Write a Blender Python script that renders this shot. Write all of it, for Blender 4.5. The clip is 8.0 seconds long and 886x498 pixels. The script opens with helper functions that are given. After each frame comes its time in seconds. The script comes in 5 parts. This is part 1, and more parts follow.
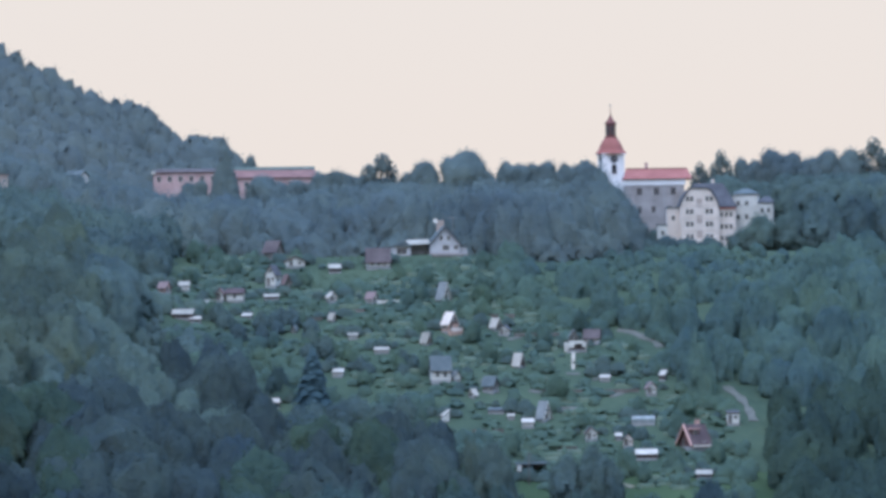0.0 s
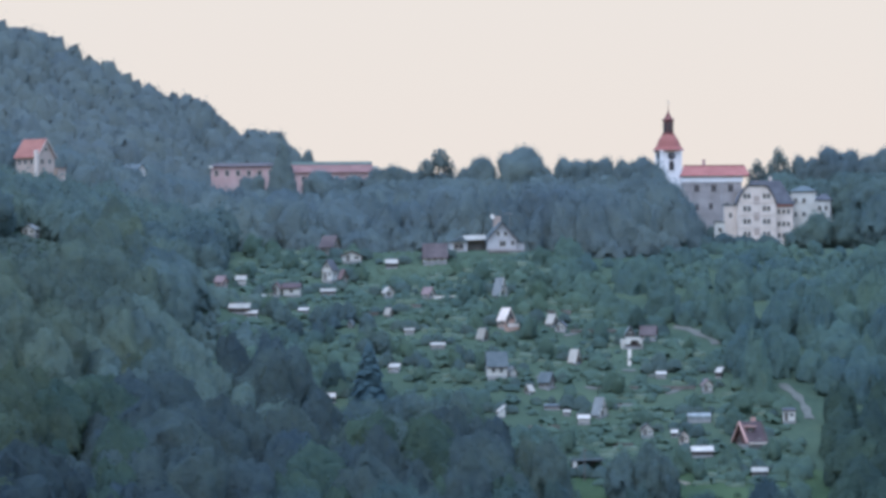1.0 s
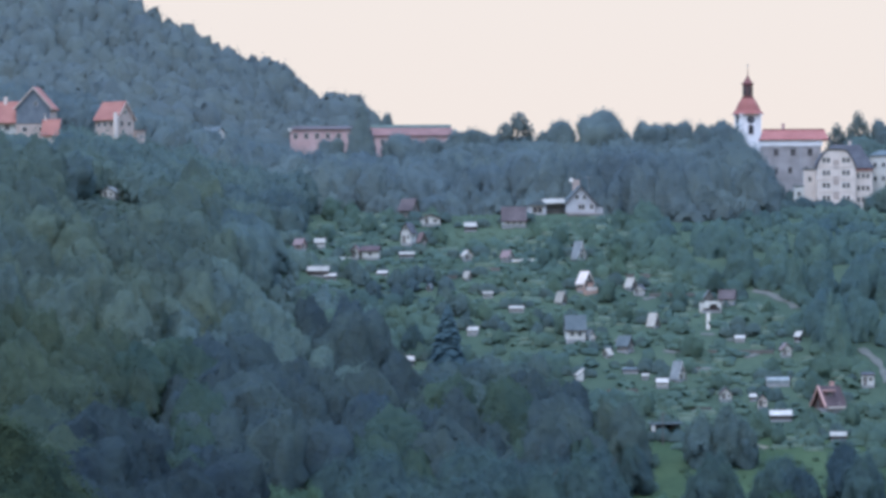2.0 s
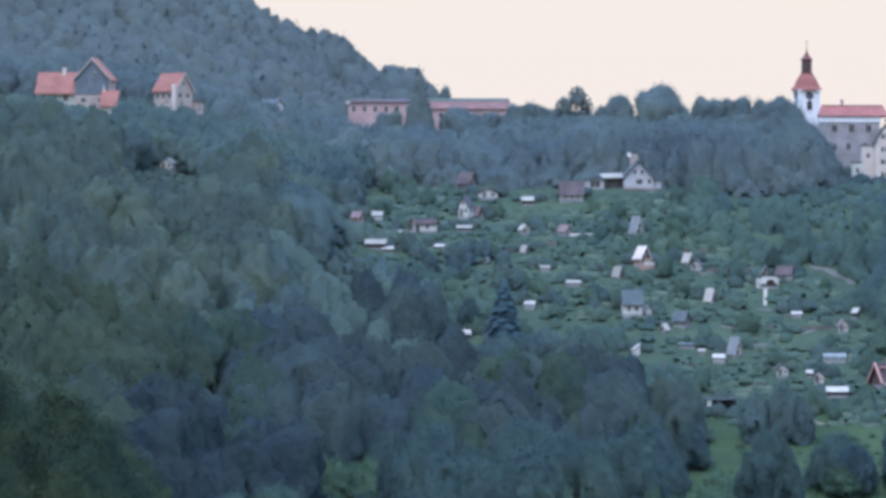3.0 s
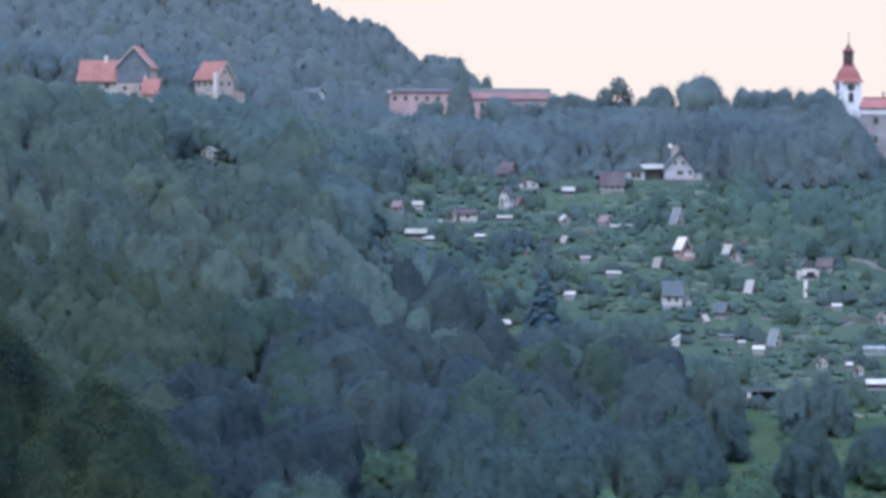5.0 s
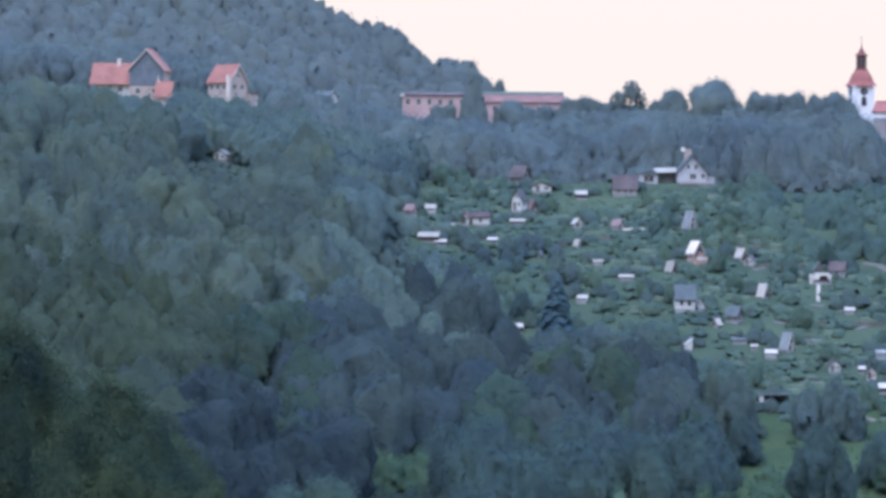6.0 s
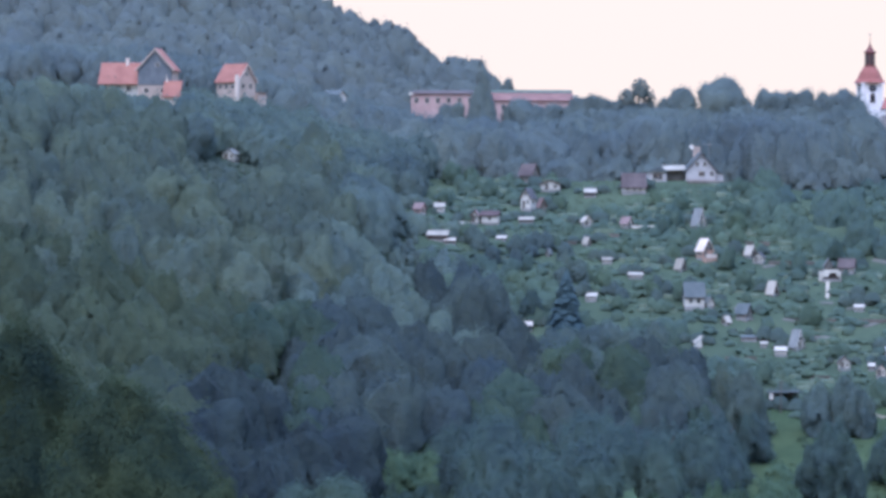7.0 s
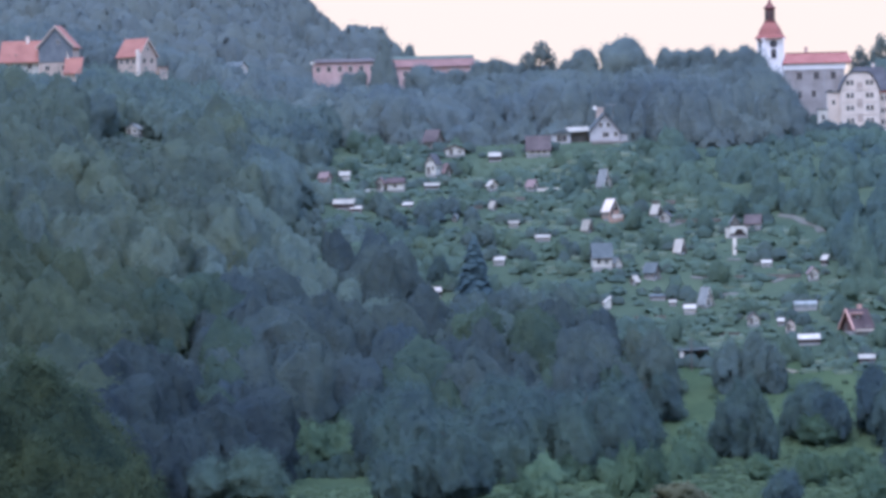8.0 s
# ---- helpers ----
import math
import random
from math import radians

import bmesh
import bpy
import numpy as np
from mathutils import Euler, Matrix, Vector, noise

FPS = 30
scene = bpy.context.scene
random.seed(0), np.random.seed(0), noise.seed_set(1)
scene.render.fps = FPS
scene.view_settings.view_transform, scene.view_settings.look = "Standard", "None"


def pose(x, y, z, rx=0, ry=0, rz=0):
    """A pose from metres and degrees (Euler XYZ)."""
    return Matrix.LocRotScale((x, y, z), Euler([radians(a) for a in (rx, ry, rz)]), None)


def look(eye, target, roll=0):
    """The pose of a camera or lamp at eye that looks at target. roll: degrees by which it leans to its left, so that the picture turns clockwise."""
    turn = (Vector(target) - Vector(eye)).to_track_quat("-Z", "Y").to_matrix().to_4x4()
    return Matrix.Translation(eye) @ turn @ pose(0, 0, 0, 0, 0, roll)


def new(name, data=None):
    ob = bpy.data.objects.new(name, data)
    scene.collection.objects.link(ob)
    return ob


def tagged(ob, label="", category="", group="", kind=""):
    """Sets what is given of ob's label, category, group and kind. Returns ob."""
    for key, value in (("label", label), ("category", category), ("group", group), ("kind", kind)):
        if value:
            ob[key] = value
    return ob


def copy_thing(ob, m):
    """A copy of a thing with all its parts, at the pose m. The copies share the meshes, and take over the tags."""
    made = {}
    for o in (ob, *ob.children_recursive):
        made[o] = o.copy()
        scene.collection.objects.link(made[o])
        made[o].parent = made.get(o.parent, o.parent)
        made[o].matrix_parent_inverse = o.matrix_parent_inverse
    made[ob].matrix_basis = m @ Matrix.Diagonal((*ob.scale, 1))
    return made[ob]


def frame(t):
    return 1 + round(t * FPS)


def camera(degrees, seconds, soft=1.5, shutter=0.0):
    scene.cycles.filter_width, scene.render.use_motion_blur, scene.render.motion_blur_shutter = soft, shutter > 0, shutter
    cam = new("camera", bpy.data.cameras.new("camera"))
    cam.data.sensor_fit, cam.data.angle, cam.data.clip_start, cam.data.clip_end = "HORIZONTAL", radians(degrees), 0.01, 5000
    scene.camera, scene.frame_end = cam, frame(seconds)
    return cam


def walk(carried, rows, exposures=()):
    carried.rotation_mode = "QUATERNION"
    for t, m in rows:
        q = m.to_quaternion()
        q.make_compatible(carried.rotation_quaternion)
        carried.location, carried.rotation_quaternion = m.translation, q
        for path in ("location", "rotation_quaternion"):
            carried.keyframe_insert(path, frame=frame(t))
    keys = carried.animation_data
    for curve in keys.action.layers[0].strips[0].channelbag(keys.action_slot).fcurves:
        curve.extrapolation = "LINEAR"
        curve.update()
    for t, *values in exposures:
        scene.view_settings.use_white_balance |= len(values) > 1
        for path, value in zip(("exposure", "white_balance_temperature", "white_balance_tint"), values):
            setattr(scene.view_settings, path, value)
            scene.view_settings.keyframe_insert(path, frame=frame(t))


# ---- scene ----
cam = camera(11.0, 8.0, soft=3.6)
EYE = 50.0
# seconds, yaw, pitch, roll of the hand-held telephoto view; the eye stays where it is
ROWS = [
    (0.0, 0.000, 1.004, 0.723),
    (0.5, 0.229, 1.255, 0.431),
    (1.0, 0.702, 0.956, 0.370),
    (1.5, 1.192, 0.765, -0.066),
    (1.7, 1.379, 0.653, 0.072),
    (2.8, 2.292, 0.220, -0.125),
    (3.0, 2.392, 0.174, -0.208),
    (3.5, 2.616, 0.260, -0.240),
    (4.0, 2.689, 0.207, -0.330),
    (4.5, 2.511, 0.085, -0.583),
    (4.7, 2.765, 0.039, -0.515),
    (5.8, 2.987, 0.081, -0.594),
    (6.0, 3.051, 0.083, -0.642),
    (6.5, 3.538, 0.034, -0.725),
    (7.0, 3.165, 0.064, -0.426),
    (7.5, 2.679, -0.223, 0.508),
    (8.0, 2.002, -0.355, 1.362),
]
EXPOSURES = [(0.0, 0.02, 5400, 10), (0.5, -0.20, 5430, 12), (1.0, 0.02, 5400, 9), (1.5, 0.09, 5400, 10), (3.5, 0.17, 5410, 12), (6.5, 0.29, 5450, 18), (8.0, 0.30, 5490, 20)]
walk(cam, [(t, pose(0, 0, EYE, 90 + pitch, roll, yaw)) for t, yaw, pitch, roll in ROWS], EXPOSURES)

# ---- light: a clear dusk sky, pale and rosy over the horizon, blue overhead, with a faint low sun ----
SUN_TURN, SUN_HIGH = radians(205), radians(66)
world = bpy.data.worlds.new("dusk_sky")
scene.world = world
world.use_nodes = True
wn, wl = world.node_tree.nodes, world.node_tree.links
back = wn["Background"]
sky = wn.new("ShaderNodeTexSky")
sky.sky_type, sky.sun_disc = "NISHITA", False
sky.sun_elevation, sky.sun_rotation = SUN_HIGH, SUN_TURN
coords = wn.new("ShaderNodeTexCoord")
split = wn.new("ShaderNodeSeparateXYZ")
wl.new(coords.outputs["Generated"], split.inputs[0])
ramp = wn.new("ShaderNodeValToRGB")
wl.new(split.outputs["Z"], ramp.inputs[0])
ramp.color_ramp.elements[0].position, ramp.color_ramp.elements[0].color = 0.0, (0.992, 0.784, 0.598, 1)
ramp.color_ramp.elements[1].position, ramp.color_ramp.elements[1].color = 1.0, (0.42, 0.62, 1.0, 1)
for at, col in ((0.10, (0.985, 0.81, 0.63, 1)), (0.30, (0.66, 0.76, 0.96, 1)), (0.6, (0.5, 0.68, 1.0, 1))):
    e = ramp.color_ramp.elements.new(at)
    e.color = col
# the sky grows brighter towards the zenith, as under thin high cloud
rise = wn.new("ShaderNodeMapRange")
rise.interpolation_type = "SMOOTHSTEP"
wl.new(split.outputs["Z"], rise.inputs["Value"])
rise.inputs["From Min"].default_value, rise.inputs["From Max"].default_value = 0.08, 0.7
rise.inputs["To Min"].default_value, rise.inputs["To Max"].default_value = 1.0, 2.75
dim = wn.new("ShaderNodeVectorMath")
dim.operation = "SCALE"
dim.inputs["Scale"].default_value = 0.05
wl.new(sky.outputs[0], dim.inputs[0])
both = wn.new("ShaderNodeMix")
both.data_type = "RGBA"
both.inputs["Factor"].default_value = 0.08
wl.new(ramp.outputs[0], both.inputs["A"])
wl.new(dim.outputs[0], both.inputs["B"])
wl.new(both.outputs["Result"], back.inputs["Color"])
wl.new(rise.outputs[0], back.inputs["Strength"])

sun = new("sun", bpy.data.lights.new("sun", "SUN"))
sun.data.energy, sun.data.angle, sun.data.color = 2.5, radians(45), (1.0, 0.87, 0.80)
sun_from = Vector((math.sin(SUN_TURN) * math.cos(SUN_HIGH), math.cos(SUN_TURN) * math.cos(SUN_HIGH), math.sin(SUN_HIGH)))
sun.matrix_world = look(sun_from * 300, (0, 0, 0))


# ---- materials ----
def surface(name, dark, light, size, rough=0.8, metal=0.0, bump=0.0, vary=0.0, grain=8.0, spec=0.3, thin=0.0):
    """Two tones mixed by a broad and a fine noise of real-world size (metres), optional relief and change from piece to piece."""
    m = bpy.data.materials.new(name)
    m.use_nodes = True
    n, l = m.node_tree.nodes, m.node_tree.links
    p = n["Principled BSDF"]
    p.inputs["Roughness"].default_value, p.inputs["Metallic"].default_value = rough, metal
    p.inputs["Specular IOR Level"].default_value = spec
    g = n.new("ShaderNodeNewGeometry")
    broad, fine = n.new("ShaderNodeTexNoise"), n.new("ShaderNodeTexNoise")
    broad.inputs["Scale"].default_value, fine.inputs["Scale"].default_value = 1 / size, grain / size
    broad.inputs["Detail"].default_value, fine.inputs["Detail"].default_value = 3, 4
    l.new(g.outputs["Position"], broad.inputs["Vector"])
    l.new(g.outputs["Position"], fine.inputs["Vector"])
    add = n.new("ShaderNodeMath")
    add.operation = "MULTIPLY_ADD"
    l.new(fine.outputs["Fac"], add.inputs[0])
    add.inputs[1].default_value = 0.45
    l.new(broad.outputs["Fac"], add.inputs[2])
    r = n.new("ShaderNodeMapRange")
    l.new(add.outputs[0], r.inputs["Value"])
    r.inputs["From Min"].default_value, r.inputs["From Max"].default_value = 0.5, 0.95
    mix = n.new("ShaderNodeMix")
    mix.data_type = "RGBA"
    l.new(r.outputs[0], mix.inputs["Factor"])
    mix.inputs["A"].default_value, mix.inputs["B"].default_value = (*dark, 1), (*light, 1)
    out = mix.outputs["Result"]
    if vary:
        info, hsv = n.new("ShaderNodeObjectInfo"), n.new("ShaderNodeHueSaturation")
        a, b = n.new("ShaderNodeMapRange"), n.new("ShaderNodeMapRange")
        a.inputs["To Min"].default_value, a.inputs["To Max"].default_value = 1 - vary, 1 + vary
        b.inputs["To Min"].default_value, b.inputs["To Max"].default_value = 0.5 + 0.03 * vary, 0.5 - 0.03 * vary
        tone, total, part_of = n.new("ShaderNodeAttribute"), n.new("ShaderNodeMath"), n.new("ShaderNodeMath")
        tone.attribute_name, part_of.operation = "tone", "FRACT"
        l.new(info.outputs["Random"], total.inputs[0])
        l.new(tone.outputs["Fac"], total.inputs[1])
        l.new(total.outputs[0], part_of.inputs[0])
        l.new(part_of.outputs[0], a.inputs["Value"])
        l.new(part_of.outputs[0], b.inputs["Value"])
        l.new(a.outputs[0], hsv.inputs["Value"])
        l.new(b.outputs[0], hsv.inputs["Hue"])
        l.new(out, hsv.inputs["Color"])
        out = hsv.outputs["Color"]
    l.new(out, p.inputs["Base Color"])
    if thin:
        # thin leaves pass on part of the light
        tr, ms = n.new("ShaderNodeBsdfTranslucent"), n.new("ShaderNodeMixShader")
        ms.inputs[0].default_value = thin
        l.new(out, tr.inputs["Color"])
        l.new(p.outputs[0], ms.inputs[1])
        l.new(tr.outputs[0], ms.inputs[2])
        l.new(ms.outputs[0], n["Material Output"].inputs["Surface"])
    if bump:
        bp = n.new("ShaderNodeBump")
        bp.inputs["Strength"].default_value, bp.inputs["Distance"].default_value = 0.6, bump
        l.new(fine.outputs["Fac"], bp.inputs["Height"])
        l.new(bp.outputs[0], p.inputs["Normal"])
    return m


def leaves(name, dark, light, size=26, vary=0.09, clump=1.1, relief=0.58):
    """Foliage: two greens in broad patches, relief of leaf clumps, thin leaves that pass on half of the light."""
    m = surface(name, dark, light, size, 0.6, vary=vary, grain=11, thin=0.5, spec=0.04)
    n, l = m.node_tree.nodes, m.node_tree.links
    g, heap, lift = n.new("ShaderNodeNewGeometry"), n.new("ShaderNodeTexNoise"), n.new("ShaderNodeBump")
    heap.inputs["Scale"].default_value, heap.inputs["Detail"].default_value, heap.inputs["Roughness"].default_value = 1 / clump, 3, 0.6
    l.new(g.outputs["Position"], heap.inputs["Vector"])
    lift.inputs["Strength"].default_value, lift.inputs["Distance"].default_value = 1.0, relief * clump
    l.new(heap.outputs["Fac"], lift.inputs["Height"])
    for node in n:
        if node.type in ("BSDF_PRINCIPLED", "BSDF_TRANSLUCENT"):
            l.new(lift.outputs[0], node.inputs["Normal"])
    return m


# leaf tones stand for haze too: nearer woods darker, farther ones paler, bluer
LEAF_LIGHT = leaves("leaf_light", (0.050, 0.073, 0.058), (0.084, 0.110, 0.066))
LEAF_SLOPE_HAZE = leaves("leaf_slope_haze", (0.079, 0.110, 0.103), (0.121, 0.154, 0.105))
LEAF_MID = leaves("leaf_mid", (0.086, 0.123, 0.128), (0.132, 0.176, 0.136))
# the east wood's upper tone carries haze, its near tone hardly any
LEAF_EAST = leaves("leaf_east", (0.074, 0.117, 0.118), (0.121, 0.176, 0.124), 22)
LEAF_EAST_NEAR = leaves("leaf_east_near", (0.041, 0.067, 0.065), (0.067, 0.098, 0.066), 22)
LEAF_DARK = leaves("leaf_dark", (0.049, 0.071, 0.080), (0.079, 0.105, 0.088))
# haze of the distance put into the colour: raised, bluish leaves
LEAF_FAR_HAZE = leaves("leaf_far_haze", (0.134, 0.162, 0.159), (0.158, 0.184, 0.158), 30, 0.06)
LEAF_NEAR = leaves("leaf_near", (0.022, 0.040, 0.032), (0.068, 0.092, 0.046), 4, 0.12, 0.9)
# hilltop leaves are paled and blued to stand for haze
LEAF_RIDGE_HAZE = leaves("leaf_ridge_haze", (0.111, 0.145, 0.154), (0.155, 0.190, 0.166))
# near trees keep dark leaves, with little haze in the colour
LEAF_THIN_HAZE = leaves("leaf_thin_haze", (0.056, 0.086, 0.093), (0.088, 0.132, 0.101))
LEAF_MOSS = leaves("leaf_moss", (0.046, 0.076, 0.066), (0.078, 0.112, 0.070))
# darkest slope leaves: haze is left out of this colour
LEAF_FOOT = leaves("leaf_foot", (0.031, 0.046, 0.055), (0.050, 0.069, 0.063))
LEAF_LACE = leaves("leaf_lace", (0.130, 0.160, 0.150), (0.190, 0.215, 0.180), 10)
LEAF_DRY = leaves("leaf_dry", (0.090, 0.100, 0.062), (0.140, 0.145, 0.085), 5)
NEEDLE = surface("needle", (0.026, 0.045, 0.053), (0.040, 0.062, 0.062), 8, 0.7, vary=0.15, spec=0.05)
SHRUB = leaves("shrub_leaf", (0.080, 0.122, 0.104), (0.118, 0.168, 0.108), 20, 0.10, 0.7, 0.45)
BARK = surface("bark", (0.055, 0.045, 0.038), (0.11, 0.09, 0.075), 1.2, 0.9, bump=0.05)
GRASS = surface("grass", (0.037, 0.056, 0.039), (0.064, 0.087, 0.054), 19, 0.9, grain=11, bump=0.2, spec=0.02)
MEADOW_GRASS = surface("meadow_grass", (0.032, 0.051, 0.027), (0.056, 0.081, 0.040), 15, 0.9, grain=9, bump=0.2, spec=0.02)
MEADOW_WEED = leaves("meadow_weed", (0.049, 0.078, 0.043), (0.084, 0.122, 0.062), 9, 0.15, 0.6, 0.4)
BED = surface("garden_bed", (0.046, 0.074, 0.046), (0.100, 0.122, 0.080), 2.2, 0.95, grain=5)
HEDGE_DARK = leaves("dark_hedge_leaf", (0.072, 0.104, 0.094), (0.108, 0.142, 0.114), 8, 0.12, 0.8, 0.5)
HEDGE = leaves("hedge_leaf", (0.060, 0.101, 0.069), (0.103, 0.159, 0.090), 6, 0.2)
PATH = surface("gravel_path", (0.070, 0.072, 0.058), (0.118, 0.116, 0.094), 3, 0.95)
SOIL = surface("garden_soil", (0.09, 0.085, 0.06), (0.17, 0.15, 0.10), 3, 0.95)
WHITE = surface("white_plaster", (0.440, 0.415, 0.355), (0.570, 0.540, 0.465), 2.5, 0.85)
LIME = surface("fresh_white_plaster", (0.700, 0.660, 0.610), (0.800, 0.765, 0.720), 3, 0.85)
OLD_WHITE = surface("weathered_white_plaster", (0.320, 0.310, 0.298), (0.430, 0.418, 0.400), 2.0, 0.9)
CREAM = surface("cream_plaster", (0.530, 0.445, 0.365), (0.660, 0.565, 0.475), 2.5, 0.85)
PINK = surface("pink_plaster", (0.37, 0.24, 0.215), (0.48, 0.33, 0.295), 2.5, 0.85)
BEIGE = surface("beige_plaster", (0.330, 0.262, 0.215), (0.440, 0.355, 0.295), 2.5, 0.85)
STONE = surface("grey_render", (0.235, 0.212, 0.195), (0.370, 0.335, 0.308), 3, 0.9, bump=0.05)
CONCRETE = surface("concrete", (0.190, 0.185, 0.172), (0.290, 0.280, 0.265), 2, 0.9)
WOOD = surface("brown_wood", (0.085, 0.078, 0.066), (0.150, 0.134, 0.112), 1.5, 0.8, vary=0.2)
WOOD_DARK = surface("dark_wood", (0.04, 0.03, 0.026), (0.08, 0.06, 0.05), 1.5, 0.8)
WOOD_RED = surface("red_stained_wood", (0.070, 0.036, 0.032), (0.115, 0.058, 0.050), 1.5, 0.75)
ORANGE = surface("orange_painted_board", (0.420, 0.240, 0.190), (0.540, 0.330, 0.270), 2, 0.6)
ROOF_RED = surface("red_roof_tile", (0.225, 0.086, 0.070), (0.310, 0.126, 0.102), 3, 0.8, grain=12, spec=0.15)
ROOF_DEEP = surface("deep_red_roof", (0.120, 0.050, 0.044), (0.185, 0.080, 0.068), 2, 0.7, spec=0.15)
ROOF_ORANGE = surface("orange_roof_tile", (0.225, 0.098, 0.076), (0.305, 0.142, 0.108), 3, 0.8, grain=12, spec=0.15)
ROOF_BROWN = surface("brown_roof", (0.120, 0.080, 0.072), (0.200, 0.135, 0.120), 2, 0.8)
ROOF_UMBER = surface("umber_roof", (0.050, 0.034, 0.034), (0.088, 0.060, 0.058), 2, 0.8)
ROOF_PINK = surface("faded_red_roof", (0.150, 0.105, 0.100), (0.220, 0.160, 0.148), 2, 0.8)
ROOF_FADED = surface("faded_tile_roof", (0.155, 0.090, 0.080), (0.230, 0.135, 0.118), 3, 0.8, grain=12, spec=0.1)
BOARDS_GREY = surface("grey_boards", (0.105, 0.120, 0.130), (0.155, 0.170, 0.180), 1.5, 0.85)
ROOF_GREY = surface("grey_roof", (0.070, 0.086, 0.088), (0.112, 0.130, 0.128), 2, 0.8, spec=0.15)
ROOF_SILVER = surface("silver_grey_roof", (0.150, 0.160, 0.155), (0.215, 0.225, 0.215), 2, 0.8, spec=0.15)
ROOF_MAUVE = surface("mauve_brown_roof", (0.074, 0.060, 0.060), (0.122, 0.100, 0.096), 2, 0.85, spec=0.1)
TAN = surface("tan_boards", (0.300, 0.190, 0.140), (0.420, 0.280, 0.210), 1.5, 0.8)
ROOF_DARK = surface("dark_roof", (0.045, 0.045, 0.05), (0.085, 0.085, 0.09), 2, 0.8)
ROOF_PALE = surface("pale_metal_roof", (0.270, 0.250, 0.205), (0.385, 0.355, 0.300), 2, 0.8, spec=0.05, vary=0.22)
COPPER = surface("green_copper", (0.14, 0.20, 0.18), (0.21, 0.28, 0.25), 2, 0.7)
METAL = surface("grey_metal", (0.28, 0.28, 0.28), (0.42, 0.42, 0.42), 1, 0.4, 0.6)
GLASS = surface("dark_window_glass", (0.018, 0.022, 0.028), (0.035, 0.040, 0.048), 2, 0.08, spec=0.6)
GREENHOUSE = surface("milky_greenhouse_film", (0.140, 0.160, 0.148), (0.210, 0.230, 0.215), 1.5, 0.5)


# ---- the land ----
# the crest of the mountain falls to the right, with one steep step
CREST_X = [-420, -260, -205.8, -193.2, -174.6, -158, -145.4, -133, -122, -116.6, -113, -97, -90, -85, -78, -64, 0, 300]
CREST_Z = [230.2, 183.2, 161, 157.2, 148.8, 141.2, 135, 129.7, 127, 123.6, 116.2, 113.8, 112.7, 107.7, 99.2, 80.2, 69.2, 25.2]


def ease(a, b, t):
    t = min(max((t - a) / (b - a), 0.0), 1.0)
    return t * t * (3 - 2 * t)


def ground(x, y):
    """Height of the land: the near knoll, the valley, the garden hill with its plateau, the wooded mountain."""
    near = 46.4 * math.exp(-(max(y - 6, 0) / 180) ** 1.3)
    near += 17 * math.exp(-((x + 52) ** 2 + (y - 325) ** 2) / 45 ** 2)
    foot = 900 - 250 * ease(-35, -150, x)
    q = min(max((y - foot) / (1135 - foot), 0.0), 1.0)
    hill = 66 * (0.7 * q + 0.3 * q * q * (3 - 2 * q)) + 12 * ease(1135, 1400, y) - 25 * ease(1450, 1950, y)
    hill += 20 * ease(-60, -170, x) * ease(0.3, 1.0, q)
    hill += 0.9 * math.sin(x / 17 + y / 31) * math.sin(y / 23 - x / 41) * min(q * 4, 1) * (1 - 0.8 * ease(1120, 1200, y))
    ridge = np.interp(x, CREST_X, CREST_Z)
    mount = ease(1380, 1900, y) * (1 - 0.8 * ease(1960, 2700, y))
    return near + 2 + hill + max(0.0, ridge - hill) * mount


def mesh_of(name, verts, faces, normals=None):
    me = bpy.data.meshes.new(name)
    k = faces.shape[1]
    if normals is not None:
        # turn every face the way its normals look
        a, c, e = (verts[faces[:, i]] for i in range(3))
        back = (np.cross(c - a, e - a) * normals[faces].sum(1)).sum(1) < 0
        faces = np.where(back[:, None], faces[:, ::-1], faces)
    me.vertices.add(len(verts))
    me.vertices.foreach_set("co", np.ascontiguousarray(verts, dtype=np.float32).ravel())
    me.loops.add(faces.size)
    me.loops.foreach_set("vertex_index", np.ascontiguousarray(faces, dtype=np.int32).ravel())
    me.polygons.add(len(faces))
    me.polygons.foreach_set("loop_start", np.arange(0, faces.size, k, dtype=np.int32))
    me.update(calc_edges=True)
    if normals is not None:
        # leaves take the roundness of their crown
        me.polygons.foreach_set("use_smooth", np.ones(len(faces), dtype=bool))
        n = normals / np.maximum(np.linalg.norm(normals, axis=1, keepdims=True), 1e-6)
        me.attributes.new("custom_normal", "FLOAT_VECTOR", "POINT").data.foreach_set("vector", np.ascontiguousarray(n, dtype=np.float32).ravel())
        me.update()
    return me


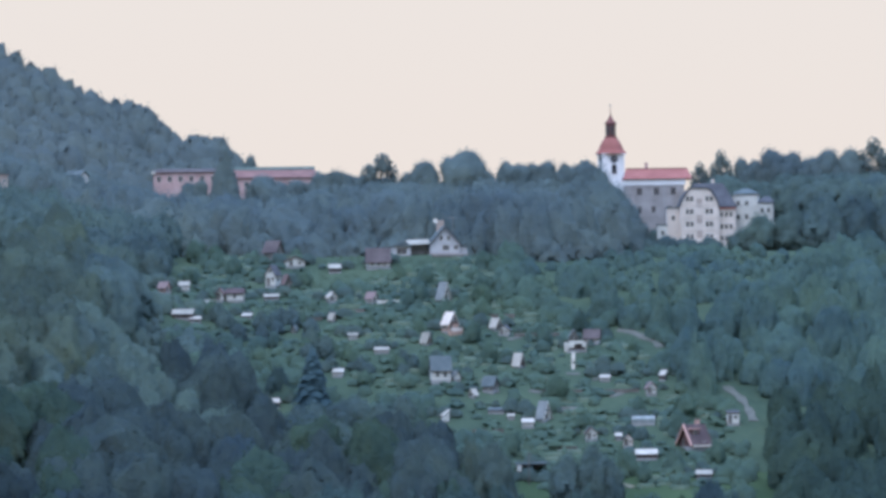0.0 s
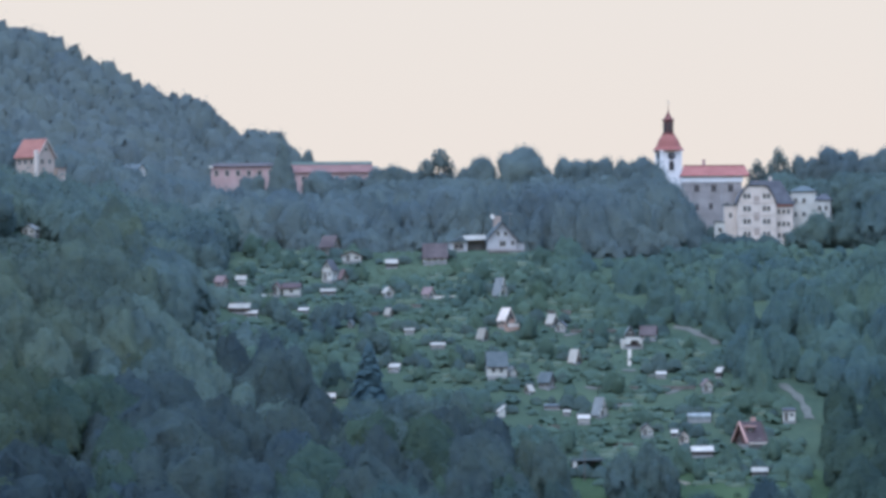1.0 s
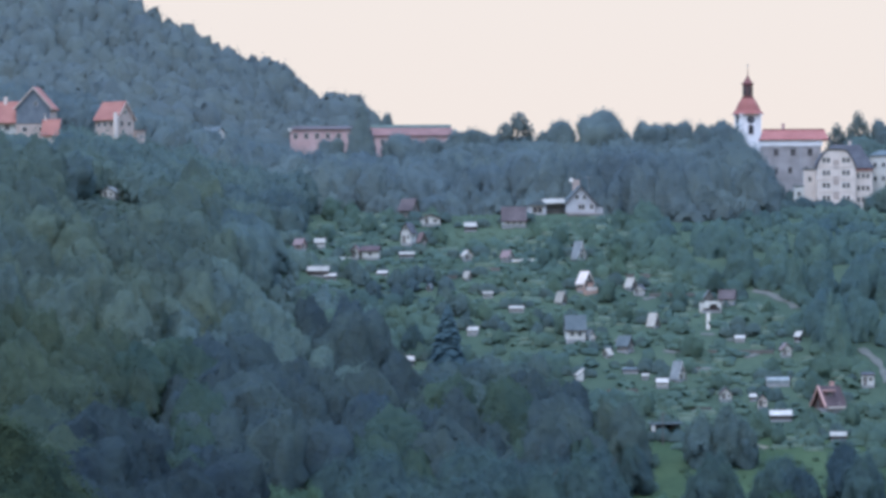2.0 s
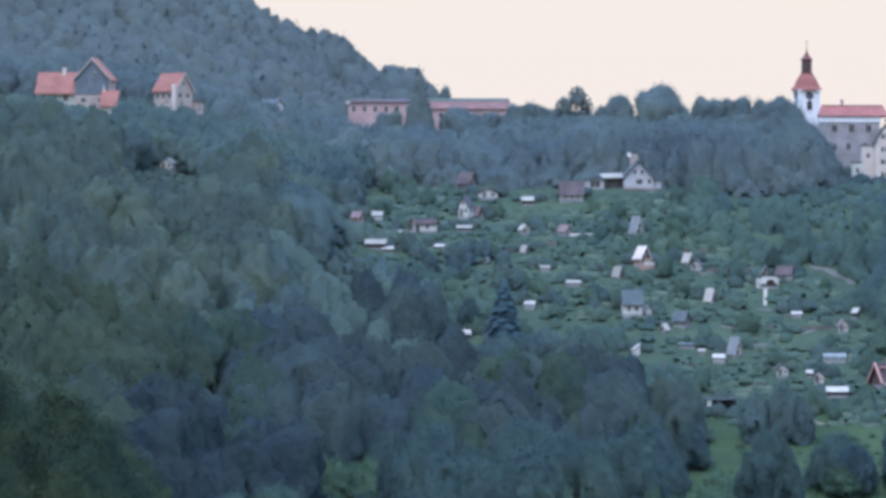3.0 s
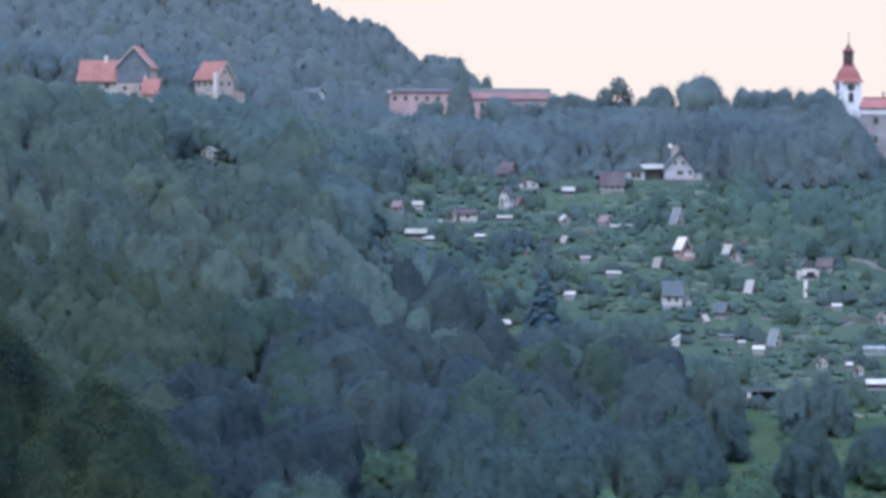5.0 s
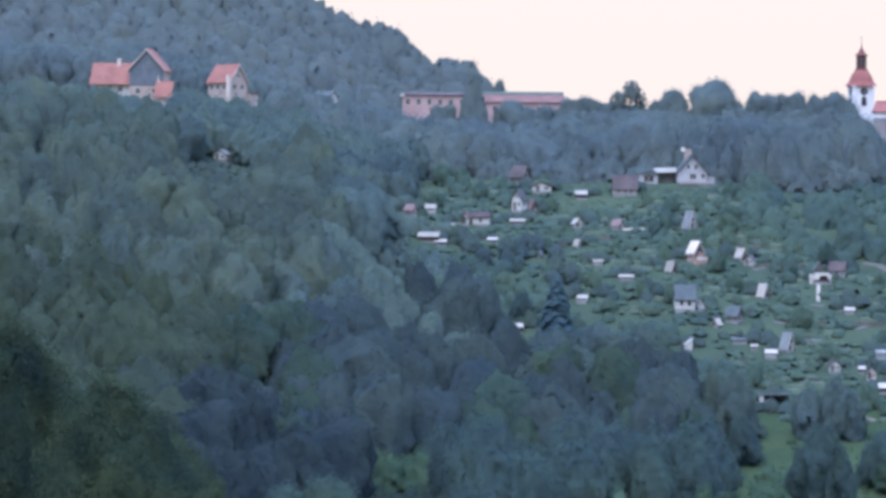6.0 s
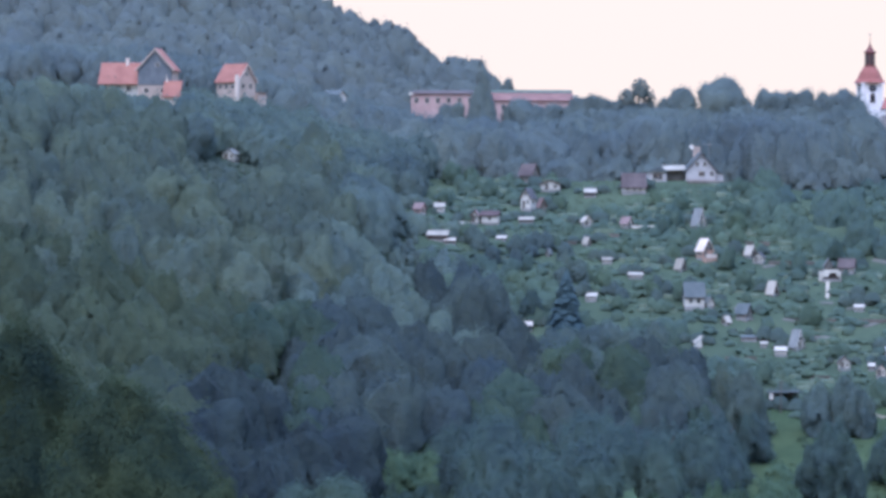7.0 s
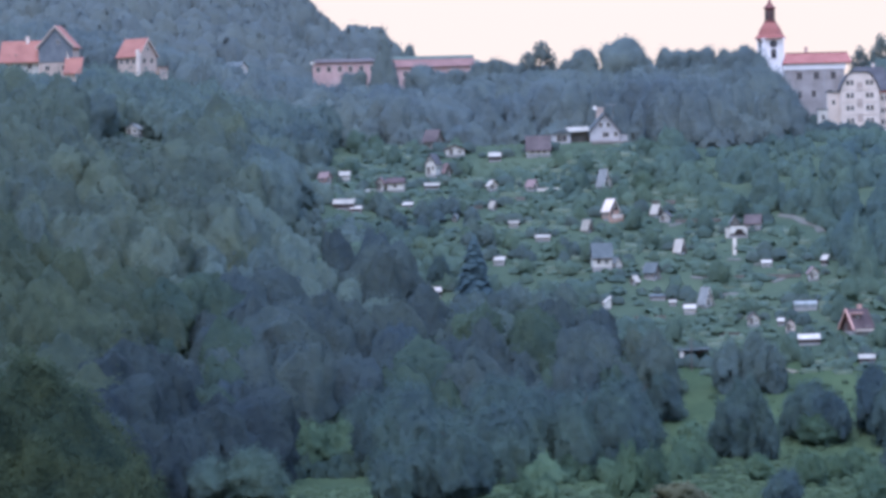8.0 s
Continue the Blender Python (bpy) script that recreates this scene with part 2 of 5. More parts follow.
def build_ground():
    far = [-4600, -3300, -2300, -1600, -1100, -750, -500, -360, -280, -240]
    xs = np.array(far + list(np.arange(-210, 160, 4.0)) + [190, 230, 280, 360, 500, 750, 1100, 1600, 2300, 3300, 4600])
    ys = np.array([-4600, -3000, -1800, -1000, -500, -250, -120, -50, -20, 0, 6] + list(np.arange(14, 560, 12.0))
                  + list(np.arange(560, 1320, 4.0)) + list(np.arange(1320, 2100, 15.0)) + [2150, 2250, 2400, 2700, 3100, 3700, 4600])
    nx, ny = len(xs), len(ys)
    verts = np.array([(x, y, ground(x, y)) for y in ys for x in xs])
    i = (np.arange(ny - 1)[:, None] * nx + np.arange(nx - 1)[None, :]).ravel()
    me = mesh_of("ground", verts, np.stack([i, i + 1, i + 1 + nx, i + nx], 1))
    me.polygons.foreach_set("use_smooth", np.ones(len(me.polygons), dtype=bool))
    me.materials.append(GRASS)
    me.materials.append(MEADOW_GRASS)
    low = ys[np.arange(ny - 1)] < 966
    me.polygons.foreach_set("material_index", np.repeat(low, nx - 1).astype(np.int32))
    return tagged(new("ground", me), "green grassy hillside and valley meadow", "ground", kind="structure")


build_ground()


def on_ground(x, y):
    """Height of the laid sheet (its squares are 4 m wide, so take a small mean)."""
    return (ground(x - 1, y - 1) + ground(x + 1, y - 1) + ground(x - 1, y + 1) + ground(x + 1, y + 1)) / 4


# ---- trees ----
def ball(level):
    bm = bmesh.new()
    bmesh.ops.create_icosphere(bm, subdivisions=level, radius=1)
    v = np.array([p.co[:] for p in bm.verts])
    f = np.array([[p.index for p in q.verts] for q in bm.faces])
    bm.free()
    return v, f


BALLS = {1: ball(1), 2: ball(2), 3: ball(3)}


# shading normals lean to the sky, which evens out light on the crowns
UPWARD = np.array([0.0, 0.0, 0.55])


def open_crown(rng, height, width, lobes, cards, leaf, low=0.12, level=1, full=1.0, big=1.0):
    """An open crown of separate lobes clothed in many small leaf sprays; uneven outline with gaps."""
    vs, fs, ns, count = [], [], [], 0
    bv, bf = BALLS[level]
    cs, rs = [], []
    for i in range(lobes):
        s = (i + 0.2 + 0.6 * rng.random()) / lobes
        reach = 0.5 * (1 - 0.85 * abs(2 * s - 0.95 * full) ** 2.4)
        a = i * 2.4 + rng.normal(0, 0.5)
        r = (0.20 + 0.09 * rng.random()) * big
        d = max(reach - r * 0.55, 0) * (0.6 + 0.4 * rng.random())
        cs.append((d * width * math.cos(a), d * width * math.sin(a), (low + (0.93 - low) * s) * height))
        rs.append(r * width)
    cs, rs = np.array(cs), np.array(rs)
    for c, r in zip(cs, rs):
        v = bv * (0.45 + 0.25 * rng.random((len(bv), 1))) * r + c
        vs.append(v)
        ns.append(bv + UPWARD)
        fs.append(bf + count)
        count += len(v)
    pick = rng.choice(lobes, cards, p=rs ** 2 / (rs ** 2).sum())
    out = rng.normal(size=(cards, 3))
    out[:, 2] += 0.3
    out /= np.linalg.norm(out, axis=1, keepdims=True)
    at = cs[pick] + out * (rs[pick] * (0.84 + 0.38 * rng.random(cards)))[:, None]
    nor = out + rng.normal(0, 0.45, (cards, 3))
    nor /= np.linalg.norm(nor, axis=1, keepdims=True)
    t1 = np.cross(nor, rng.normal(size=(cards, 3)))
    t1 /= np.linalg.norm(t1, axis=1, keepdims=True)
    t2 = np.cross(nor, t1)
    s1 = (leaf * (0.5 + 0.8 * rng.random(cards)))[:, None]
    s2 = s1 * (0.55 + 0.4 * rng.random(cards))[:, None]
    q = np.stack([at - t1 * s1 - t2 * s2, at + t1 * s1 - t2 * s2 * 0.6, at + t2 * s2 * 1.3 + nor * s2 * 0.25], 1).reshape(-1, 3)
    vs.append(q)
    ns.append(np.repeat(out * 0.8 + nor * 0.2 + UPWARD, 3, axis=0))
    fs.append(count + np.arange(3 * cards).reshape(-1, 3))
    v = np.concatenate(vs)
    v[:, :2] *= width / 2 / np.percentile(np.hypot(v[:, 0], v[:, 1]), 96)
    v[:, 2] *= height / v[:, 2].max()
    return v, np.concatenate(fs), np.concatenate(ns)


def crown(rng, height, width, lobes, cards, leaf, low=0.03, level=3, soft=0.27, taper=0.30, loose=0.20, skyward=1.0, blunt=2.3):
    """A full crown: rounded boughs heaped round a body, clothed in many small leaf sprays."""
    k = np.arange(lobes) + 0.5
    up, turn = 1 - 2 * k / lobes, k * 2.39996 + rng.normal(0, 0.25, lobes)
    bough = np.stack([np.sqrt(1 - up * up) * np.cos(turn), np.sqrt(1 - up * up) * np.sin(turn), up], 1) + rng.normal(0, 0.16, (lobes, 3))
    bough /= np.linalg.norm(bough, axis=1, keepdims=True)
    reach = 0.55 + 0.30 * rng.random(lobes)
    girth = soft * (0.75 + 0.5 * rng.random(lobes))
    tuft = rng.normal(size=(110, 3))
    tuft /= np.linalg.norm(tuft, axis=1, keepdims=True)
    small = rng.random(110)
    lean = rng.normal(0, 0.12, 2)
    size = np.array([width / 2, width / 2, height * (1 - low) / 2])

    def shell(d):
        # each bough is a ball off the middle; the outermost one shows, with softened creases
        along = d @ bough.T * reach
        rest = girth ** 2 - reach ** 2 + along ** 2
        far = np.where((rest > 0) & (along > 0), along + np.sqrt(np.maximum(rest, 0)), 0.0)
        f = ((far ** 16).sum(1) + 0.70 ** 16) ** (1 / 16)
        f = f + 0.05 * (np.exp(-(1 - d @ tuft.T) / 0.012) * small).max(1)
        round_off = (np.hypot(d[:, 0], d[:, 1]) ** blunt + np.abs(d[:, 2]) ** blunt) ** (1 / blunt)
        p = d * (f / round_off)[:, None]
        p[:, :2] *= (1 - taper * p[:, 2:])
        p[:, :2] += lean * p[:, 2:]
        return p * size

    def facing(d):
        """Outward direction of the billowing surface."""
        a = np.cross(d, np.array([0.31, 0.52, 0.79]))
        a /= np.maximum(np.linalg.norm(a, axis=1, keepdims=True), 1e-6)
        b = np.cross(d, a)
        step = [d + a * 0.07, d - a * 0.07, d + b * 0.07, d - b * 0.07]
        p = [shell(q / np.linalg.norm(q, axis=1, keepdims=True)) for q in step]
        n = np.cross(p[0] - p[1], p[2] - p[3])
        return n / np.maximum(np.linalg.norm(n, axis=1, keepdims=True), 1e-6)

    bv, bf = BALLS[level]
    hull = shell(bv) * (0.98 + 0.03 * rng.random((len(bv), 1)))
    out = rng.normal(size=(cards, 3))
    out /= np.linalg.norm(out, axis=1, keepdims=True)
    look_out = facing(out)
    # most sprays lie on the body, some stand off it
    at = shell(out) * (0.99 + loose * rng.random((cards, 1)) ** 1.8)
    nor = look_out + rng.normal(0, 0.26, (cards, 3))
    nor /= np.linalg.norm(nor, axis=1, keepdims=True)
    t1 = np.cross(nor, rng.normal(size=(cards, 3)))
    t1 /= np.linalg.norm(t1, axis=1, keepdims=True)
    t2 = np.cross(nor, t1)
    s1 = (leaf * (0.4 + 0.9 * rng.random(cards)))[:, None]
    s2 = s1 * (0.55 + 0.4 * rng.random(cards))[:, None]
    q = np.stack([at - t1 * s1 - t2 * s2, at + t1 * s1 - t2 * s2 * 0.6, at + t2 * s2 * 1.3 + nor * s2 * 0.25], 1).reshape(-1, 3)
    v = np.concatenate([hull, q])
    v[:, 2] += height * (1 + low) / 2
    v[:, :2] *= width / 2 / np.percentile(np.hypot(v[:, 0], v[:, 1]), 97)
    v[:, 2] *= height / v[:, 2].max()
    lit = look_out + 0.10 * nor + UPWARD * skyward
    return v, np.concatenate([bf, len(hull) + np.arange(3 * cards).reshape(-1, 3)]), np.concatenate([facing(bv) + UPWARD * skyward, np.repeat(lit, 3, axis=0)])


def tube(points, radii, sides=7):
    """A tapered limb along points."""
    pts = [Vector(p) for p in points]
    vs, fs = [], []
    for i, (p, r) in enumerate(zip(pts, radii)):
        way = (pts[min(i + 1, len(pts) - 1)] - pts[max(i - 1, 0)]).normalized()
        a = way.orthogonal().normalized()
        b = way.cross(a)
        vs += [p + (a * math.cos(k * math.tau / sides) + b * math.sin(k * math.tau / sides)) * r for k in range(sides)]
        if i:
            o = (i - 1) * sides
            for k in range(sides):
                j = (k + 1) % sides
                fs += [(o + k, o + j, o + sides + j), (o + k, o + sides + j, o + sides + k)]
    v = np.array([p[:] for p in vs])
    mid = np.repeat(np.array([p[:] for p in pts]), sides, axis=0)
    return v, np.array(fs), v - mid


def join(pieces):
    vs, fs, ns, c = [], [], [], 0
    for v, f, n in pieces:
        vs.append(v)
        fs.append(f + c)
        ns.append(n)
        c += len(v)
    return np.concatenate(vs), np.concatenate(fs), np.concatenate(ns)


def trunk(rng, height, width, limbs=5, thick=0.022):
    r = height * thick
    parts = [tube([(0, 0, -1.2), (0, 0, height * 0.15), (rng.normal(0, 0.15), rng.normal(0, 0.15), height * 0.5), (rng.normal(0, 0.3), 0, height * 0.82)],
                  [r * 1.4, r, r * 0.7, r * 0.25])]
    for i in range(limbs):
        a, z = i * 2.4 + rng.random(), height * (0.25 + 0.45 * i / limbs)
        d = width * 0.36
        parts.append(tube([(0, 0, z), (d * 0.5 * math.cos(a), d * 0.5 * math.sin(a), z + height * 0.08), (d * math.cos(a), d * math.sin(a), z + height * 0.2)],
                          [r * 0.5, r * 0.35, r * 0.12], 5))
    return join(parts)


def conifer(rng, height, width, tiers=19, arms=15):
    """Drooping tiers of separate pointed sprays round a straight stem."""
    vs, fs, c = [], [], 0
    for i in range(tiers):
        s = i / (tiers - 1)
        z = height * (0.10 + 0.86 * s)
        reach = width / 2 * (1.0 - s) ** 0.7 + 0.12
        for k in range(arms):
            a = k * math.tau / arms + i * 0.7 + rng.normal(0, 0.12)
            L = reach * (0.75 + 0.45 * rng.random())
            w = L * 0.42 + 0.12
            drop = L * (0.35 + 0.25 * rng.random())
            ca, sa = math.cos(a), math.sin(a)
            up = height * 0.085
            vs += [(0.1 * ca, 0.1 * sa, z + up), (L * 0.55 * ca - w * sa, L * 0.55 * sa + w * ca, z - drop * 0.4), (L * ca, L * sa, z - drop),
                   (L * 0.55 * ca + w * sa, L * 0.55 * sa - w * ca, z - drop * 0.4), (L * 0.6 * ca, L * 0.6 * sa, z + up * 0.25)]
            fs += [(c, c + 1, c + 4), (c + 1, c + 2, c + 4), (c + 2, c + 3, c + 4), (c + 3, c, c + 4)]
            c += 5
    v = np.array(vs)
    return v, np.array(fs), np.stack([v[:, 0], v[:, 1], np.full(len(v), width * 0.22)], 1)


def tree_kind(name, seed, height, width, material, lobes=18, cards=800, leaf=0.55, needle=False, airy=False, **more):
    """One tree of its kind, to be copied."""
    rng = np.random.default_rng(seed)
    root = new(name)
    tv, tf, tn = trunk(rng, height, width * 0.6, 0 if needle else 5)
    t = new("trunk", mesh_of("trunk", tv, tf, tn))
    t.data.materials.append(BARK)
    t.parent = root
    cv, cf, cn = conifer(rng, height, width) if needle else (open_crown if airy else crown)(rng, height, width, lobes, cards, leaf, **more)
    k = new("crown", mesh_of("crown", cv, cf, cn))
    k.data.materials.append(material)
    k.parent = root
    root["tall"], root["wide"] = height, width
    return root


KINDS = {}


def kind_set(key, name, label, material, shapes, **more):
    KINDS[key] = [tagged(tree_kind(name, 11 * i + len(KINDS) * 100, h, w, material, **more), label, "tree") for i, (h, w) in enumerate(shapes)]


USED = set()


def tree(key, x, y, height, width=0, turn=0.0, sink=0.0):
    """Stand a tree of that kind at (x, y); the first of each shape is the original itself."""
    pick = KINDS[key][int(abs(x * 7.3 + y * 3.1)) % len(KINDS[key])]
    sz = height / pick["tall"]
    sx = (width / pick["wide"]) if width else sz
    z = on_ground(x, y) - sink
    m = Matrix.Translation((x, y, z)) @ Matrix.Rotation(turn + x * 1.7, 4, "Z") @ Matrix.Diagonal((sx, sx, sz, 1))
    if pick.name not in USED:
        USED.add(pick.name)
        pick.matrix_basis = m
        return pick
    made = copy_thing(pick, pose(0, 0, 0))
    made.matrix_basis = m
    return made


def inside(poly, x, y):
    hit, j = False, len(poly) - 1
    for i in range(len(poly)):
        (xa, ya), (xb, yb) = poly[i], poly[j]
        if (ya > y) != (yb > y) and x < (xb - xa) * (y - ya) / (yb - ya) + xa:
            hit = not hit
        j = i
    return hit


def spread(poly, gap, seed, bar=None):
    """Uneven places in a polygon of the plan, about gap metres apart."""
    rng = np.random.default_rng(seed)
    xs, ys = [p[0] for p in poly], [p[1] for p in poly]
    out, row = [], 0
    y = min(ys)
    while y < max(ys):
        x = min(xs) + (row % 2) * gap / 2
        while x < max(xs):
            px, py = x + rng.normal(0, gap * 0.22), y + rng.normal(0, gap * 0.22)
            if inside(poly, px, py) and not (bar and bar(px, py)):
                out.append((px, py))
            x += gap
        y += gap * 0.87
        row += 1
    return out


def woodland(name, label, places, material, heights, seed, lobes=70, cards=800, leaf=0.22, slim=0.9, low=-0.22, level=3, taper=0.22, loose=0.26, soft=0.20, skyward=1.0):
    """Far woods that nobody could count: real crowns and trunks, joined."""
    rng = np.random.default_rng(seed)
    models = []
    for i in range(9):
        h = 13.0
        wide = h * slim * (0.72 + 0.5 * rng.random())
        models.append(join([crown(rng, h, wide, lobes, cards, leaf, low=low, level=level, soft=soft, skyward=skyward, taper=taper + 0.3 * (rng.random() - 0.4), loose=loose * (0.7 + 0.6 * rng.random())), tube([(0, 0, -1.5), (0, 0, h * 0.7)], [0.3, 0.12], 5)]))
    pieces, tones = [], []
    for x, y in places:
        v, f, n = models[rng.integers(0, 9)]
        s = (heights[0] + (heights[1] - heights[0]) * rng.random()) / 13.0
        a, wide = rng.random() * math.tau, s * (0.9 + 0.25 * rng.random())
        c, q = math.cos(a) * wide, math.sin(a) * wide
        w = np.stack([v[:, 0] * c - v[:, 1] * q + x, v[:, 0] * q + v[:, 1] * c + y, v[:, 2] * s + on_ground(x, y)], 1)
        ca, sa = math.cos(a), math.sin(a)
        pieces.append((w, f, np.stack([n[:, 0] * ca - n[:, 1] * sa, n[:, 0] * sa + n[:, 1] * ca, n[:, 2]], 1)))
        tones.append(np.full(len(w), rng.random(), dtype=np.float32))
    v, f, n = join(pieces)
    ob = new(name, mesh_of(name, v, f, n))
    # each tree its own tone of green
    ob.data.attributes.new("tone", "FLOAT", "POINT").data.foreach_set("value", np.concatenate(tones))
    ob.data.materials.append(material)
    return tagged(ob, label, "woodland", kind="stuff")


kind_set("near", "broadleaf_tree", "tall dark green broadleaf tree on the near slope", LEAF_NEAR, [(20, 17), (19, 15)], lobes=120, cards=32000, leaf=0.12, soft=0.20, loose=0.12)
kind_set("light", "broadleaf_tree", "full light green broadleaf tree on the wooded slope", LEAF_LIGHT, [(15, 11), (16, 10), (14, 12)], lobes=70, cards=4500, leaf=0.18, low=-0.15, loose=0.24, soft=0.20)
kind_set("slope", "broadleaf_tree", "full blue-green broadleaf tree high on the wooded slope, paled for haze", LEAF_SLOPE_HAZE, [(15, 11), (16, 10), (14, 12)], lobes=70, cards=4500, leaf=0.18, low=-0.15, loose=0.24, soft=0.20)
kind_set("dark", "broadleaf_tree", "dense dark blue-green broadleaf tree at the forest's edge", LEAF_THIN_HAZE, [(16, 10), (17, 9), (15, 11), (18, 8)], lobes=70, cards=5200, leaf=0.18, low=-0.1, loose=0.24, soft=0.20)
kind_set("edge", "broadleaf_tree", "dense broadleaf tree under the church, paled blue-green for haze", LEAF_RIDGE_HAZE, [(16, 12), (15, 13)], lobes=70, cards=5200, leaf=0.18, low=-0.1, loose=0.24, soft=0.20)
kind_set("ridge", "broadleaf_tree", "round-crowned green broadleaf tree on the hilltop", LEAF_RIDGE_HAZE, [(15, 10), (14, 11), (16, 10)], lobes=34, cards=3600, leaf=0.19, low=0.30, taper=-0.10, loose=0.13, blunt=3.4, soft=0.32)
kind_set("bush", "young_tree", "low bushy young broadleaf tree on the slope", LEAF_MID, [(8, 8), (7, 8)], lobes=64, cards=3000, leaf=0.16, low=-0.2, loose=0.24, soft=0.20)
kind_set("airy", "broadleaf_tree", "tall thin-leaved broadleaf tree with gaps in its crown", LEAF_LACE, [(16, 9), (17, 10)], lobes=22, cards=1700, leaf=0.30, low=0.5, big=0.6, airy=True)
kind_set("dry", "yellowing_bush", "yellow-brown dry bush on the meadow", LEAF_DRY, [(6, 9)], lobes=20, cards=1400, leaf=0.3)
kind_set("scrub", "meadow_bush", "dense green bush on the meadow", HEDGE, [(6, 6), (5, 6), (7, 6)], lobes=64, cards=2200, leaf=0.15, low=-0.2, loose=0.24, soft=0.20)
kind_set("column", "conifer_tree", "broad dark column-shaped conifer before the long houses", LEAF_RIDGE_HAZE, [(24, 6)], lobes=44, cards=2600, leaf=0.18, low=-0.1, taper=0.30)
kind_set("fir", "conifer_tree", "dark pointed spruce tree among broadleaf trees", NEEDLE, [(16, 7.5), (15, 6.5)], needle=True)
kind_set("fruit", "fruit_tree", "small round fruit tree on a garden plot", SHRUB, [(5, 5), (4.5, 5), (6, 5)], lobes=50, cards=1100, leaf=0.15, low=-0.2, level=2, loose=0.26, soft=0.22)


# ---- building blocks ----
def part(name, bm, material, parent, label=""):
    """Link a bmesh as one mesh under a thing or a part."""
    me = bpy.data.meshes.new(name)
    bmesh.ops.recalc_face_normals(bm, faces=bm.faces)
    bm.to_mesh(me)
    bm.free()
    me.materials.append(material)
    ob = new(name, me)
    ob.parent = parent
    if label:
        tagged(ob, label)
    return ob


def box(x0, x1, y0, y1, z0, z1, bm=None):
    bm = bm or bmesh.new()
    v = [bm.verts.new((x, y, z)) for z in (z0, z1) for y in (y0, y1) for x in (x0, x1)]
    for q in ((0, 1, 3, 2), (4, 5, 7, 6), (0, 1, 5, 4), (2, 3, 7, 6), (0, 2, 6, 4), (1, 3, 7, 5)):
        bm.faces.new([v[i] for i in q])
    return bm


def prism(outline, y0, y1, bm=None):
    """An outline of (x, z) drawn out along y."""
    bm = bm or bmesh.new()
    a = [bm.verts.new((x, y0, z)) for x, z in outline]
    b = [bm.verts.new((x, y1, z)) for x, z in outline]
    bm.faces.new(a)
    bm.faces.new(b)
    for i in range(len(a)):
        j = (i + 1) % len(a)
        bm.faces.new((a[i], a[j], b[j], b[i]))
    return bm


def slab_roof(w, d, h, rh, over, thick, bm=None):
    """Two pitched slabs with eaves, ridge along y."""
    k = rh / (w / 2)
    e = w / 2 + over
    return prism([(-e, h - over * k), (0, h + rh), (e, h - over * k), (e, h - over * k + thick), (0, h + rh + thick * 1.25), (-e, h - over * k + thick)],
                 -d / 2 - over, d / 2 + over, bm)


def turned(bm, turn):
    bmesh.ops.rotate(bm, verts=bm.verts, cent=(0, 0, 0), matrix=Matrix.Rotation(turn, 3, "Z"))
    return bm


def window(parent, x, y, z, w, h, turn=0.0, frame_mat=None, deep=0.05, cross=True):
    """A window whose outer face looks along local -y before turn; frame bars and a dark pane set in them."""
    f = 0.09 * min(max(w, 0.6), 1.3)
    bm = box(-w / 2 - f, -w / 2, -deep, 0.02, -h / 2 - f, h / 2 + f)
    box(w / 2, w / 2 + f, -deep, 0.02, -h / 2 - f, h / 2 + f, bm)
    box(-w / 2, w / 2, -deep, 0.02, h / 2, h / 2 + f, bm)
    box(-w / 2, w / 2, -deep - 0.03, 0.02, -h / 2 - f, -h / 2, bm)
    if cross:
        box(-f / 3, f / 3, -deep + 0.005, 0.02, -h / 2, h / 2, bm)
    ob = part("window", bm, frame_mat or WHITE, parent)
    ob.matrix_basis = pose(x, y, z, 0, 0, turn)
    part("pane", box(-w / 2, w / 2, -deep + 0.025, 0.015, -h / 2, h / 2), GLASS, ob)
    return ob


def door(parent, x, y, z, w, h, turn=0.0, material=None):
    ob = part("door", box(-w / 2, w / 2, -0.06, 0.02, 0, h), material or WOOD, parent)
    ob.matrix_basis = pose(x, y, z, 0, 0, turn)
    part("door_handle", box(w * 0.32, w * 0.40, -0.11, -0.06, h * 0.48, h * 0.52), METAL, ob)
    return ob


def chimney(parent, x, y, z0, z1, s=0.6, material=None):
    bm = box(x - s / 2, x + s / 2, y - s / 2, y + s / 2, z0, z1)
    box(x - s / 2 - 0.08, x + s / 2 + 0.08, y - s / 2 - 0.08, y + s / 2 + 0.08, z1 - 0.15, z1 + 0.02, bm)
    return part("chimney", bm, material or PINK, parent)


SPOTS = []


def stand(name, x, y, turn, label, category, group="", up=0.0):
    root = new(name)
    root.matrix_basis = pose(x, y, on_ground(x, y) + up, 0, 0, turn)
    SPOTS.append((x, y))
    return tagged(root, label, category, group)


def plinth(root, w, d, material=None, down=2.5, top=0.3):
    return part("plinth", box(-w / 2 - 0.06, w / 2 + 0.06, -d / 2 - 0.06, d / 2 + 0.06, -down, top), material or CONCRETE, root)


